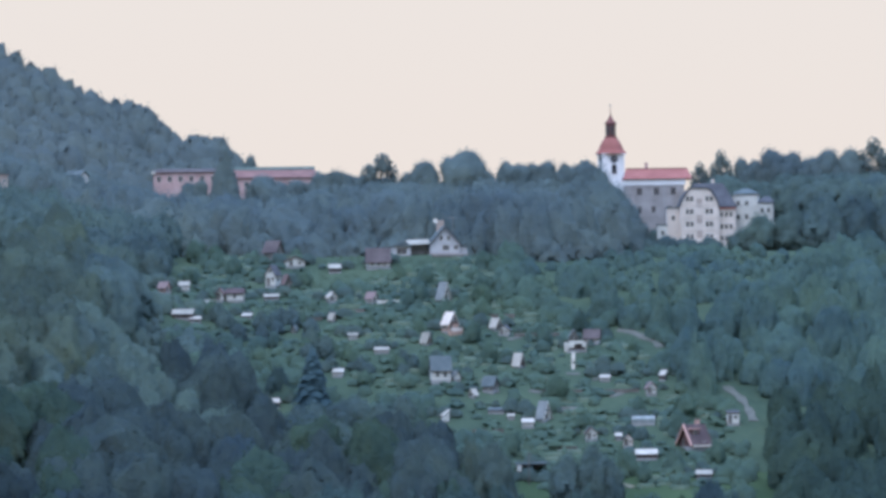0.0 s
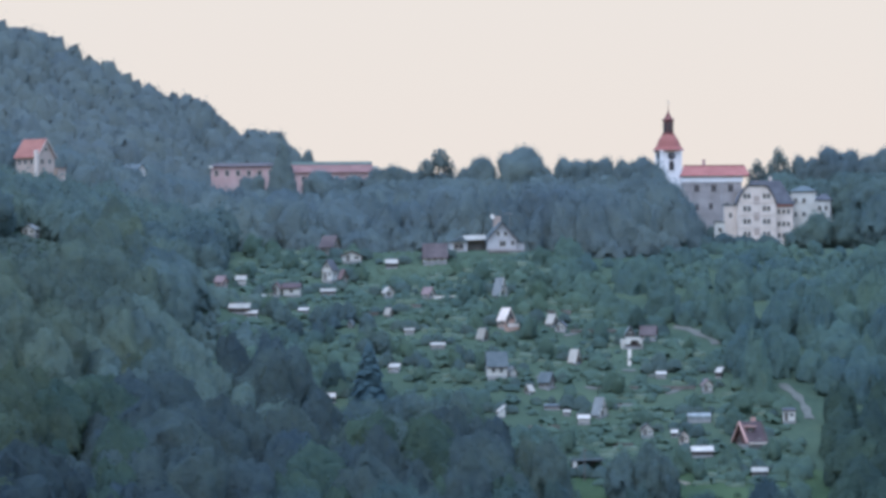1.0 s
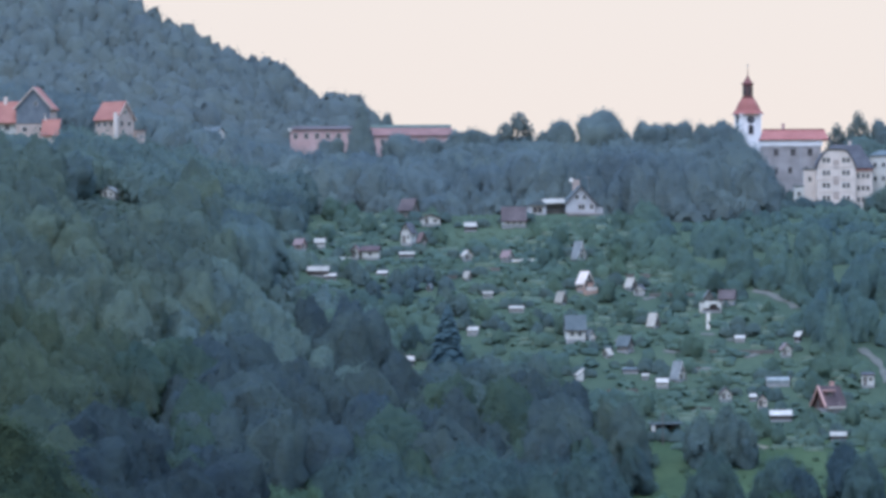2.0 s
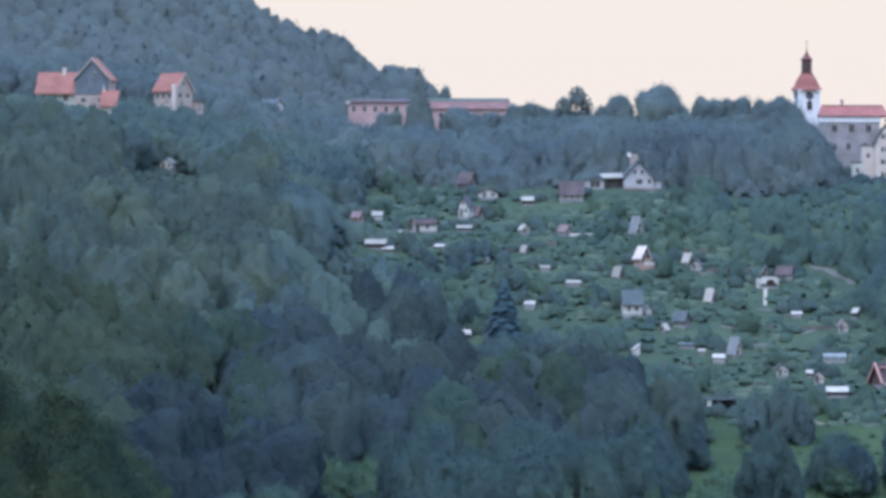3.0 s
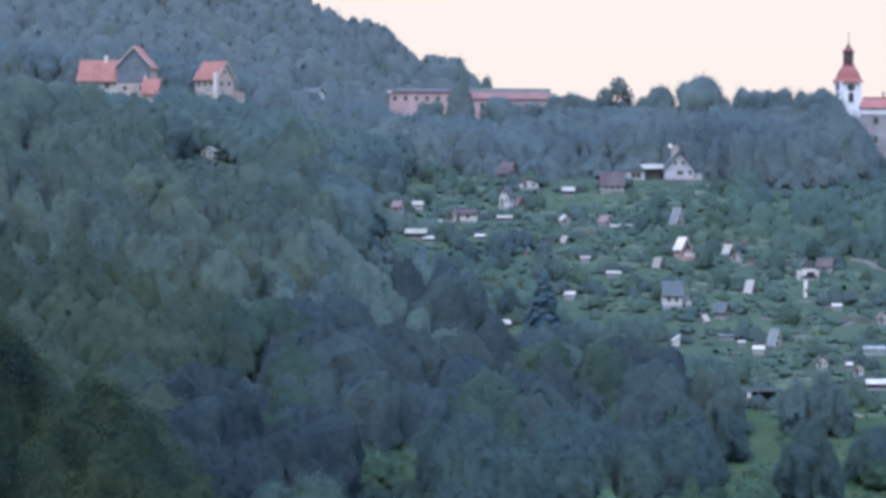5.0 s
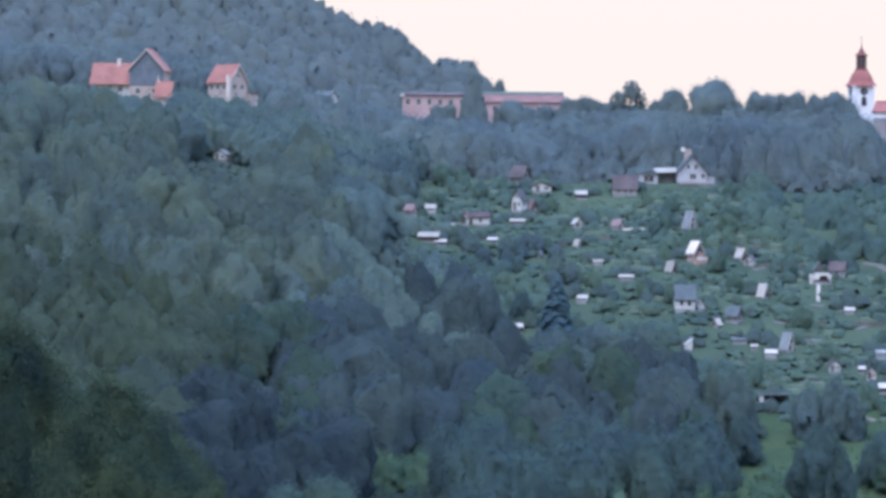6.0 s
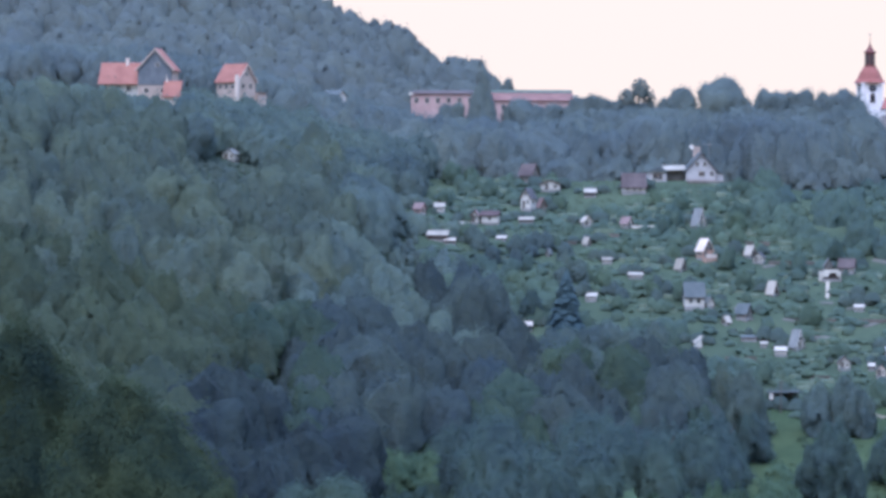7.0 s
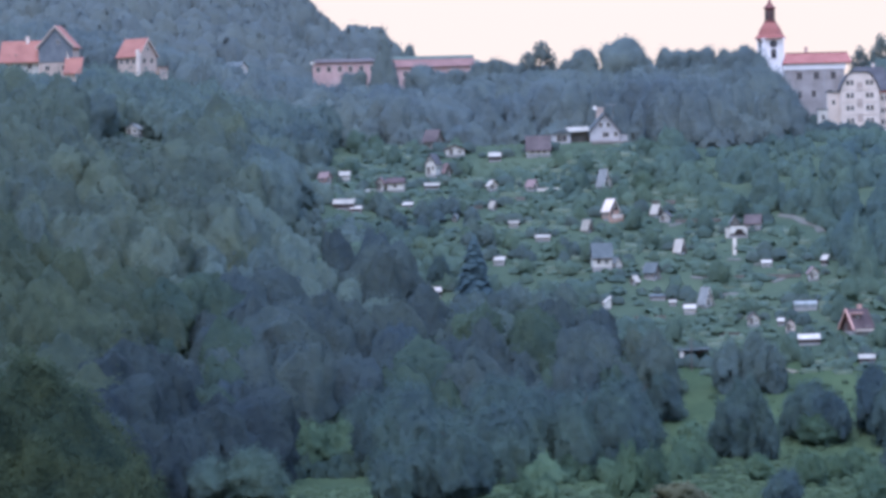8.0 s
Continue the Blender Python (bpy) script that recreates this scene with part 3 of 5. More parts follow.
def gabled(root, w, d, h, rh, wall, roof, over=0.35, thick=0.14, holes=(), doors=(), boards=None, stack=None, rest=0.3):
    """Walls with two gables (the front looks along local -y), a pitched roof, barge boards, windows, doors, a chimney."""
    part("wall", prism([(-w / 2, rest), (w / 2, rest), (w / 2, h), (0, h + rh), (-w / 2, h)], -d / 2, d / 2), wall, root)
    part("roof", slab_roof(w, d, h, rh, over, thick), roof, root)
    if boards:
        k = rh / (w / 2)
        e = w / 2 + over
        for s in (-1, 1):
            part("barge_board", prism([(s * e, h - over * k - 0.16), (0, h + rh - 0.16), (0, h + rh + thick * 0.9), (s * e, h - over * k + thick * 0.9)],
                                      -d / 2 - over - 0.05, -d / 2 - over - 0.005), boards, root)
    for x, z, ww, hh in holes:
        window(root, x, -d / 2, z, ww, hh)
    for x, ww, hh in doors:
        door(root, x, -d / 2, rest, ww, hh)
    if stack:
        chimney(root, stack[0], stack[1], h, h + rh + stack[2], stack[3], stack[4])


GARDEN = "huts of the allotment gardens"


def gable_hut(x, y, w, d, h, rh, turn, wall, roof, label, boards=None, doors=True, holes=True, stack=None):
    root = stand("garden_hut", x, y, turn, label, "hut", GARDEN)
    plinth(root, w, d)
    wins, drs = [], []
    if holes:
        wins = [(w * 0.24, h * 0.55 + 0.1, min(0.9, w * 0.2), min(0.9, h * 0.36))]
        if rh > 1.9:
            wins.append((0, h + rh * 0.32, min(0.7, w * 0.16), 0.7))
    if doors:
        drs = [(-w * 0.2, 0.85, min(1.9, h * 0.8))]
    gabled(root, w, d, h, rh, wall, roof, 0.35, 0.13, wins, drs, boards, stack)
    for s in (-1, 1):
        window(root, s * w / 2, 0, h * 0.55 + 0.1, 0.8, min(0.8, h * 0.34), 90 * s)
    return root


def a_frame_hut(x, y, w, d, rise, turn, wall, roof, label, boards=None):
    """A hut whose roof comes nearly down to the ground."""
    root = stand("garden_hut", x, y, turn, label, "hut", GARDEN)
    plinth(root, w, d)
    gabled(root, w, d, 0.9, rise - 0.9, wall, roof, 0.3, 0.16, [(0, rise * 0.52, 0.9, 0.9)], [(-w * 0.08, 0.9, min(1.9, rise * 0.4))], boards)
    part("balcony", box(-w * 0.3, w * 0.3, -d / 2 - 0.5, -d / 2 - 0.01, rise * 0.36, rise * 0.36 + 0.12), wall, root)
    return root


def eaves_hut(x, y, length, depth, h, rh, turn, wall, roof, label, glazed=2, boards=None):
    """A hut whose eaves look to the valley: ridge along local x, windows under the eaves."""
    root = stand("garden_hut", x, y, turn, label, "hut", GARDEN)
    plinth(root, length, depth)
    quarter = Matrix.Rotation(math.pi / 2, 3, "Z")
    body = prism([(-depth / 2, 0.3), (depth / 2, 0.3), (depth / 2, h), (0, h + rh), (-depth / 2, h)], -length / 2, length / 2)
    bmesh.ops.rotate(body, verts=body.verts, cent=(0, 0, 0), matrix=quarter)
    part("wall", body, wall, root)
    cover = slab_roof(depth, length, h, rh, 0.3, 0.14)
    bmesh.ops.rotate(cover, verts=cover.verts, cent=(0, 0, 0), matrix=quarter)
    part("roof", cover, roof, root)
    part("eave_board", box(-length / 2 - 0.3, length / 2 + 0.3, -depth / 2 - 0.36, -depth / 2 - 0.31, h - 0.3 * rh / depth * 2 - 0.12, h - 0.3 * rh / depth * 2 + 0.1), boards or WOOD_DARK, root)
    for i in range(glazed):
        window(root, length * ((i + 0.5) / glazed - 0.5) * 0.8, -depth / 2, h * 0.58, 0.7, min(0.95, h * 0.42))
    door(root, length / 2, -depth * 0.1, 0.3, 0.8, min(1.8, h * 0.75), 90)
    return root


def porch_hut(x, y, turn):
    """Steep bright roof, a dark front gable with a pale edge, tan boarded walls with a porch."""
    root = stand("garden_hut", x, y, turn, "tan boarded hut with a steep cream roof and a dark gable", "hut", GARDEN)
    w, d, h, rh = 2.9, 2.6, 2.1, 2.5
    plinth(root, w, d)
    gabled(root, w, d, h, rh, TAN, CREAM, 0.25, 0.13, (), [(-0.7, 0.8, 1.6)], CREAM)
    part("gable_boarding", prism([(-w / 2 + 0.08, h), (w / 2 - 0.08, h), (0, h + rh - 0.12)], -d / 2 - 0.09, -d / 2), WOOD_DARK, root, "dark boarded gable")
    window(root, 0.0, -d / 2 - 0.09, h + 0.7, 0.6, 0.6)
    part("porch_floor", box(-w / 2 - 0.2, w / 2 + 0.3, -d / 2 - 1.3, -d / 2, -1.2, 0.3), TAN, root)
    part("porch_rail", box(-w / 2 - 0.2, w / 2 + 0.3, -d / 2 - 1.3, -d / 2 - 1.2, 0.3, 1.1), CREAM, root, "cream porch rail")
    for px in (-w / 2 - 0.1, w / 2 + 0.2):
        part("post", box(px - 0.06, px + 0.06, -d / 2 - 1.28, -d / 2 - 1.16, 0.3, h), WOOD_DARK, root)
    for yy in (-0.5, 0.6):
        window(root, -w / 2, yy, 1.2, 0.6, 0.8, -90)
    return root


def arched_hut(x, y, turn):
    """A white hut with a wide arched porch, a grey dormer roof over it."""
    root = stand("garden_hut", x, y, turn, "white hut with a dark arched porch and a grey dormer", "hut", GARDEN)
    plinth(root, 5.0, 3.0, down=3.0)
    part("back_room", box(-2.4, 2.4, -0.6, 1.5, 0.3, 2.2), WOOD_DARK, root)
    outline = [(-2.4, 0.8), (-0.9, 0.8), (-0.75, 1.4), (-0.3, 1.85), (1.0, 1.85), (1.4, 1.5), (1.5, 0.9), (2.3, 0.9), (2.5, 2.0), (1.9, 2.6), (-1.9, 2.6), (-2.5, 1.8)]
    part("porch_wall", prism(outline, -1.5, -1.2), WHITE, root, "white wall with an arched opening")
    for px in (-2.5, 2.2):
        part("side_wall", box(px, px + 0.3, -1.2, 1.5, 0.3, 2.0), WHITE, root)
    part("roof", prism([(-2.7, 2.25), (-1.9, 2.75), (1.9, 2.75), (2.7, 2.25), (2.7, 2.4), (1.9, 2.95), (-1.9, 2.95), (-2.7, 2.4)], -1.1, 1.8), ROOF_MAUVE, root, "low mauve-brown roof")
    dormer = part("dormer", prism([(-1.9, 2.9), (0.3, 2.9), (0.3, 3.7), (-0.8, 5.2), (-1.9, 3.7)], -0.9, 1.2), WOOD, root, "weathered dormer")
    part("dormer_roof", prism([(-2.2, 3.3), (-0.8, 5.25), (0.6, 3.3), (0.6, 3.5), (-0.8, 5.5), (-2.2, 3.5)], -1.2, 1.4), ROOF_SILVER, dormer, "silver-grey dormer roof")
    window(root, -0.8, -0.9, 3.7, 0.7, 0.7)
    part("lean_to", box(-3.2, -2.55, -1.0, 0.8, -0.5, 2.2), WHITE, root)
    root.scale = (0.86, 0.86, 0.9)
    return root


def garden_stair(points, width):
    """White steps straight down the slope."""
    (xa, ya), (xb, yb) = points
    root = stand("garden_stair", xa, ya, 0, "white painted garden steps going down the slope", "stair")
    SPOTS.pop()
    z0, n = on_ground(xa, ya), int(math.hypot(xb - xa, yb - ya) / 0.6)
    for i in range(n):
        f = (i + 0.5) / n
        x, y = xa + (xb - xa) * f, ya + (yb - ya) * f
        z = on_ground(x, y) - z0
        part("step", box(x - xa - width / 2, x - xa + width / 2, y - ya - 0.3, y - ya + 0.3, z - 0.5, z + 0.45), WHITE, root)
    return root


def flat_shed(x, y, w, d, h, turn, wall, roof, label, slope=0.22):
    """A low shed with one slab of roof that falls towards its front."""
    root = stand("garden_shed", x, y, turn, label, "shed", GARDEN)
    plinth(root, w, d, down=2.0, top=0.12)
    back_h = h + d * slope
    bm = bmesh.new()
    lo = [bm.verts.new(p) for p in ((-w / 2, -d / 2, 0.15), (w / 2, -d / 2, 0.15), (w / 2, d / 2, 0.15), (-w / 2, d / 2, 0.15))]
    hi = [bm.verts.new(p) for p in ((-w / 2, -d / 2, h), (w / 2, -d / 2, h), (w / 2, d / 2, back_h), (-w / 2, d / 2, back_h))]
    bm.faces.new(lo), bm.faces.new(hi)
    for i in range(4):
        j = (i + 1) % 4
        bm.faces.new((lo[i], lo[j], hi[j], hi[i]))
    part("wall", bm, wall, root)
    o = 0.16
    r = bmesh.new()
    e = [(-w / 2 - o, -d / 2 - o, h - o * slope), (w / 2 + o, -d / 2 - o, h - o * slope), (w / 2 + o, d / 2 + o, back_h + o * slope), (-w / 2 - o, d / 2 + o, back_h + o * slope)]
    a = [r.verts.new((p[0], p[1], p[2] + 0.01)) for p in e]
    b = [r.verts.new((p[0], p[1], p[2] + 0.13)) for p in e]
    r.faces.new(a), r.faces.new(b)
    for i in range(4):
        j = (i + 1) % 4
        r.faces.new((a[i], a[j], b[j], b[i]))
    part("roof", r, roof, root)
    part("fascia", box(-w / 2 - o, w / 2 + o, -d / 2 - o - 0.03, -d / 2 - o - 0.003, h - o * slope - 0.1, h - o * slope + 0.13), WOOD_DARK, root)
    if h > 1.2:
        door(root, -w * 0.25, -d / 2, 0.15, 0.8, min(1.8, h - 0.4))
        window(root, w * 0.2, -d / 2, h * 0.6, min(1.0, w * 0.25), min(0.6, h * 0.35))
    return root


def greenhouse(x, y, w, d, h, turn, label):
    root = stand("greenhouse", x, y, turn, label, "greenhouse")
    plinth(root, w, d, down=1.5, top=0.2)
    out = [(-w / 2, 0.2), (w / 2, 0.2), (w / 2, h * 0.6), (w * 0.3, h * 0.88), (0, h), (-w * 0.3, h * 0.88), (-w / 2, h * 0.6)]
    part("cover", prism(out, -d / 2, d / 2), GREENHOUSE, root)
    for i in range(4):
        yy = -d / 2 + d * i / 3
        part("hoop", prism([(p[0] * 1.02, p[1] * 1.015) for p in out], yy - 0.04, yy + 0.04), METAL, root)
    door(root, 0, -d / 2 - 0.05, 0.2, 0.8, min(1.7, h * 0.75), 0, METAL)
    return root


# ---- church and monastery on the hilltop ----
def lathe(profile, sides, turn=0.0, bm=None):
    """Rings of (radius, z) with so many sides."""
    bm = bm or bmesh.new()
    rings = [[bm.verts.new((r * math.cos(turn + k * math.tau / sides), r * math.sin(turn + k * math.tau / sides), z)) for k in range(sides)] for r, z in profile]
    for a, b in zip(rings, rings[1:]):
        for k in range(sides):
            j = (k + 1) % sides
            bm.faces.new((a[k], a[j], b[j], b[k]))
    bm.faces.new(rings[0])
    bm.faces.new(rings[-1])
    return bm


def church():
    root = stand("church", 47.1, 1273, 14, "white church tower with a red onion dome above a red-roofed nave", "church")
    zb = root.matrix_basis.translation.z
    top = 98.0 - zb
    part("tower", box(-2.95, 2.95, -2.95, 2.95, -2, top), LIME, root, "white plastered tower")
    part("cornice", box(-3.25, 3.25, -3.25, 3.25, top - 0.4, top + 0.05), LIME, root)
    for s in (-1, 1):
        for q in (-1, 1):
            part("pilaster", box(s * 2.65 - 0.3, s * 2.65 + 0.3, q * 3.0 - 0.06, q * 3.0 + 0.06, -2, top - 0.4), LIME, root)
    bell = [(4.45, 0), (4.2, 0.35), (3.55, 1.1), (3.15, 2.0), (2.75, 2.9), (2.25, 3.7), (1.8, 4.3), (1.7, 4.5)]
    part("dome", lathe([(r, top + 0.05 + z) for r, z in bell], 8, math.pi / 8), ROOF_RED, root, "red bell-shaped dome")
    z = top + 4.55
    part("lantern", lathe([(1.75, z), (1.75, z + 0.3), (1.4, z + 0.35), (1.4, z + 3.7), (1.75, z + 3.85), (1.75, z + 4.05)], 8, math.pi / 8), ROOF_DEEP, root, "dark red open lantern")
    for k in range(8):
        a = k * math.tau / 8
        bm = box(-0.36, 0.36, -0.05, 0.05, -1.3, 1.3)
        ob = part("lantern_opening", bm, GLASS, root)
        ob.matrix_basis = pose(1.32 * math.sin(a), -1.32 * math.cos(a), z + 2.0, 0, 0, math.degrees(a))
    part("spire", lathe([(1.7, z + 4.05), (1.1, z + 4.6), (0.6, z + 5.4), (0.3, z + 6.0), (0.12, z + 6.6), (0.06, z + 8.4)], 8), ROOF_DEEP, root)
    bm = box(-0.06, 0.06, -0.06, 0.06, z + 8.2, z + 9.4)
    box(-0.4, 0.4, -0.06, 0.06, z + 8.8, z + 8.95, bm)
    part("cross", bm, METAL, root)
    for turn, x, y in ((0, 0, -2.95), (-90, -2.95, 0)):
        clock = part("clock_face", turned(lathe([(1.05, 0), (1.05, 0.1), (0.95, 0.14)], 20), 0), ROOF_DARK, root, "dark round clock face")
        clock.matrix_basis = pose(x, y, top - 1.5, 90, 0, turn)
        part("clock_pointer", box(-0.05, 0.05, -0.1, 0.75, 0.141, 0.17), CREAM, clock)
        part("clock_pointer", box(-0.1, 0.5, -0.05, 0.05, 0.171, 0.2), CREAM, clock)
        ob = part("belfry_window", prism([(-0.75, -1.3), (0.75, -1.3), (0.75, 0.7), (0.5, 1.2), (0, 1.4), (-0.5, 1.2), (-0.75, 0.7)], -0.05, 0.05), GLASS, root, "arched dark belfry window")
        ob.matrix_basis = pose(x * 1.008, y * 1.008, top - 4.2, 0, 0, turn)
        part("window_sill", box(-0.95, 0.95, -0.16, 0.05, -1.5, -1.3), LIME, ob)


church()


def hip_roof(root, x0, x1, y0, y1, z0, z1, inset, material, over=0.5, name="roof"):
    bm = bmesh.new()
    ym = (y0 + y1) / 2
    b = [bm.verts.new(p) for p in ((x0 - over, y0 - over, z0), (x1 + over, y0 - over, z0), (x1 + over, y1 + over, z0), (x0 - over, y1 + over, z0))]
    c = [bm.verts.new((p.co.x, p.co.y, z0 + 0.18)) for p in b]
    r = [bm.verts.new((x0 + inset, ym, z1)), bm.verts.new((x1 - inset, ym, z1))]
    bm.faces.new(b)
    for i in range(4):
        j = (i + 1) % 4
        bm.faces.new((b[i], b[j], c[j], c[i]))
    bm.faces.new((c[0], c[1], r[1], r[0]))
    bm.faces.new((c[2], c[3], r[0], r[1]))
    bm.faces.new((c[1], c[2], r[1]))
    bm.faces.new((c[3], c[0], r[0]))
    return part(name, bm, material, root)


def monastery_wing():
    """The long red-roofed nave and the bare grey wall below it."""
    root = stand("monastery_wing", 58.5, 1256, 0, "long red-roofed church wing with a bare grey wall", "building")
    z = lambda height: height - root.matrix_basis.translation.z
    part("wall", box(-7.6, 7.6, -5.0, 5.5, -2, z(88.6)), STONE, root, "weathered grey rendered wall")
    part("upper_wall", box(-8.6, 8.0, -5.2, 5.5, z(88.6), z(90.2)), LIME, root, "white band under the eaves")
    part("side_wall", box(-8.6, -7.6, -4.9, 5.5, -2, z(88.6)), STONE, root)
    hip_roof(root, -8.4, 9.2, -5.2, 5.5, z(90.2), z(93.2), 0.4, ROOF_RED)
    part("ridge_cap", box(-8.0, 8.6, -0.05, 0.35, z(93.15), z(93.4)), ROOF_DEEP, root)
    chimney(root, -2.4, 0.8, z(92.4), z(94.9), 0.8, PINK)
    for x in (-4.6, 0.0, 4.6):
        window(root, x, -5.0, z(86.9), 1.3, 1.9, 0, STONE)
    for x in (-4.6, -0.8, 3.6):
        window(root, x, -5.0, z(81.8 if x < -2 else 82.0), 1.0, 1.7, 0, STONE)
    part("pediment", prism([(-1.2, z(88.0)), (1.2, z(88.0)), (0, z(88.55))], -5.15, -5.0), STONE, root)
    part("buttress", prism([(5.6, z(72)), (7.2, z(72)), (6.9, z(87)), (5.9, z(87))], -6.0, -5.0), STONE, root)
    part("downpipe", box(2.0, 2.15, -5.12, -5.0, z(73), z(88.6)), METAL, root)


monastery_wing()


def gabled_villa():
    """The tall cream house with the clipped gable and its annexes."""
    root = stand("hilltop_villa", 67.3, 1206, 0, "tall cream villa with a clipped gable and a dark mansard roof", "building")
    z = lambda height: height - root.matrix_basis.translation.z
    out = [(-5.0, -3), (5.0, -3), (5.0, z(81.6)), (4.4, z(83.0)), (2.9, z(85.5)), (1.9, z(86.0)), (-1.9, z(86.0)), (-2.9, z(85.5)), (-4.4, z(83.0)), (-5.0, z(81.6))]
    part("wall", prism(out, -6, 5), CREAM, root)
    rim = [(-5.35, z(81.4)), (-4.7, z(83.3)), (-3.1, z(85.8)), (-2.0, z(86.35)), (2.0, z(86.35)), (3.1, z(85.8)), (4.7, z(83.3)), (5.35, z(81.4)),
           (5.0, z(81.4)), (4.4, z(83.0)), (2.9, z(85.5)), (1.9, z(86.0)), (-1.9, z(86.0)), (-2.9, z(85.5)), (-4.4, z(83.0)), (-5.0, z(81.4))]
    part("roof", prism(rim, -6.3, 5.2), ROOF_DARK, root)
    for zz in (z(83.3), z(80.0), z(76.7), z(73.4)):
        for x in (-3.1, -2.0, 2.0, 3.1):
            window(root, x, -6, zz, 0.75, 1.25)
    for zz in (z(82.2), z(78.0), z(74.2)):
        part("relief_panel", box(-0.75, 0.75, -6.08, -6.0, zz - 1.1, zz + 1.1), BEIGE, root)
    for zz in (z(81.7), z(78.4), z(75.1)):
        part("string_course", box(-5.06, 5.06, -6.12, -6.0, zz - 0.1, zz + 0.1), CREAM, root)
    part("terrace_wall", box(-5.2, 6.8, -7.4, -6.2, -3, z(71.6)), CREAM, root)
    # set-back wing on one side, stair annexes on the other
    part("side_wing", box(5.0, 9.3, -4.4, 3.5, -3, z(80.6)), CREAM, root)
    part("side_wing_eaves", box(4.9, 9.6, -4.75, 3.7, z(80.6), z(80.95)), ROOF_RED, root)
    for zz in (z(79.2), z(76.0), z(73.0)):
        for x in (5.9, 7.1, 8.3):
            window(root, x, -4.4, zz, 0.7, 1.2)
    part("stair_annex", box(-8.3, -5.0, -3.2, 3, -3, z(81.0)), CREAM, root)
    part("annex_roof", box(-8.5, -4.95, -3.4, 3.1, z(81.0), z(81.25)), ROOF_GREY, root)
    window(root, -6.7, -3.2, z(78.4), 0.7, 1.2)
    part("low_annex", box(-10.8, -8.3, -3.6, 2, -3, z(76.6)), WHITE, root)
    part("annex_roof", box(-11.0, -8.25, -3.8, 2.1, z(76.6), z(76.8)), ROOF_GREY, root)
    window(root, -9.5, -3.6, z(74.6), 0.8, 1.1)


gabled_villa()


def slate_hall():
    root = stand("slate_roofed_hall", 71.2, 1222, 0, "hall with a broad dark slate roof behind the villa", "building")
    z = lambda height: height - root.matrix_basis.translation.z
    part("wall", box(-7, 6.6, -5, 5, -2, z(81.5)), CREAM, root)
    hip_roof(root, -7, 6.6, -5, 5, z(81.5), z(88.0), 3.0, ROOF_DARK)
    chimney(root, 1.0, 0.5, z(86.5), z(89.0), 0.8, CREAM)
    for x in (2.2, 4.6):
        window(root, x, -5, z(79.5), 0.8, 1.2)


slate_hall()


def white_wing():
    root = stand("white_wing", 82.6, 1226, -8, "white two-part house with low dark roofs on the hilltop", "building")
    z = lambda height: height - root.matrix_basis.translation.z
    part("wall", box(-4.6, 2.0, -4, 4, -2, z(85.0)), WHITE, root)
    hip_roof(root, -4.6, 2.0, -4, 4, z(85.0), z(86.6), 2.6, ROOF_GREY, 0.35)
    part("lower_wall", box(2.0, 6.0, -4.6, 3, -2, z(82.6)), WHITE, root)
    hip_roof(root, 2.2, 6.0, -4.6, 3, z(82.6), z(84.4), 1.2, ROOF_DARK, 0.3, "lower_roof")
    for x, zz, y in ((-3.2, 82.6, -4), (-1.0, 82.6, -4), (3.2, 80.6, -4.6), (4.9, 80.6, -4.6), (-3.2, 79, -4), (-1.0, 79, -4)):
        window(root, x, y, z(zz), 0.8, 1.2)


white_wing()


# ---- long buildings behind the ridge trees ----
def ridge_house(x, y, length, deep, eaves, top, wall, roof, label, cap=None, ends=None):
    root = stand("long_house", x, y, 0, label, "house")
    z = lambda height: height - root.matrix_basis.translation.z
    part("wall", box(-length / 2, length / 2, -deep / 2, deep / 2, -2, z(eaves)), wall, root)
    hip_roof(root, -length / 2, length / 2, -deep / 2, deep / 2, z(eaves), z(top), 1.0, roof)
    if cap:
        part("ridge_cap", box(-length / 2 + 1, length / 2 - 1, -0.3, 0.3, z(top) - 0.1, z(top) + 0.75), cap, root, "green copper ridge")
    n = int(length / 3)
    for i in range(n):
        window(root, -length / 2 + (i + 0.5) * length / n, -deep / 2, z(eaves) - 1.9, 1.1, 1.6)
    if ends:
        part("gable_parapet", box(ends * length / 2 - 0.6, ends * length / 2 + 0.6, -deep / 2 - 0.56, deep / 2 + 0.56, z(eaves) - 0.4, z(top) - 0.8), WHITE, root, "white gable end")
    return root


ridge_house(-72.5, 1340, 22.0, 9, 96.6, 97.7, PINK, ROOF_MAUVE, "long pinkish house with a low dark roof", None, -1)
ridge_house(-48.5, 1338, 25.5, 9, 94.6, 97.2, PINK, ROOF_FADED, "long pinkish house with a faded red roof and a green ridge", COPPER, 1)


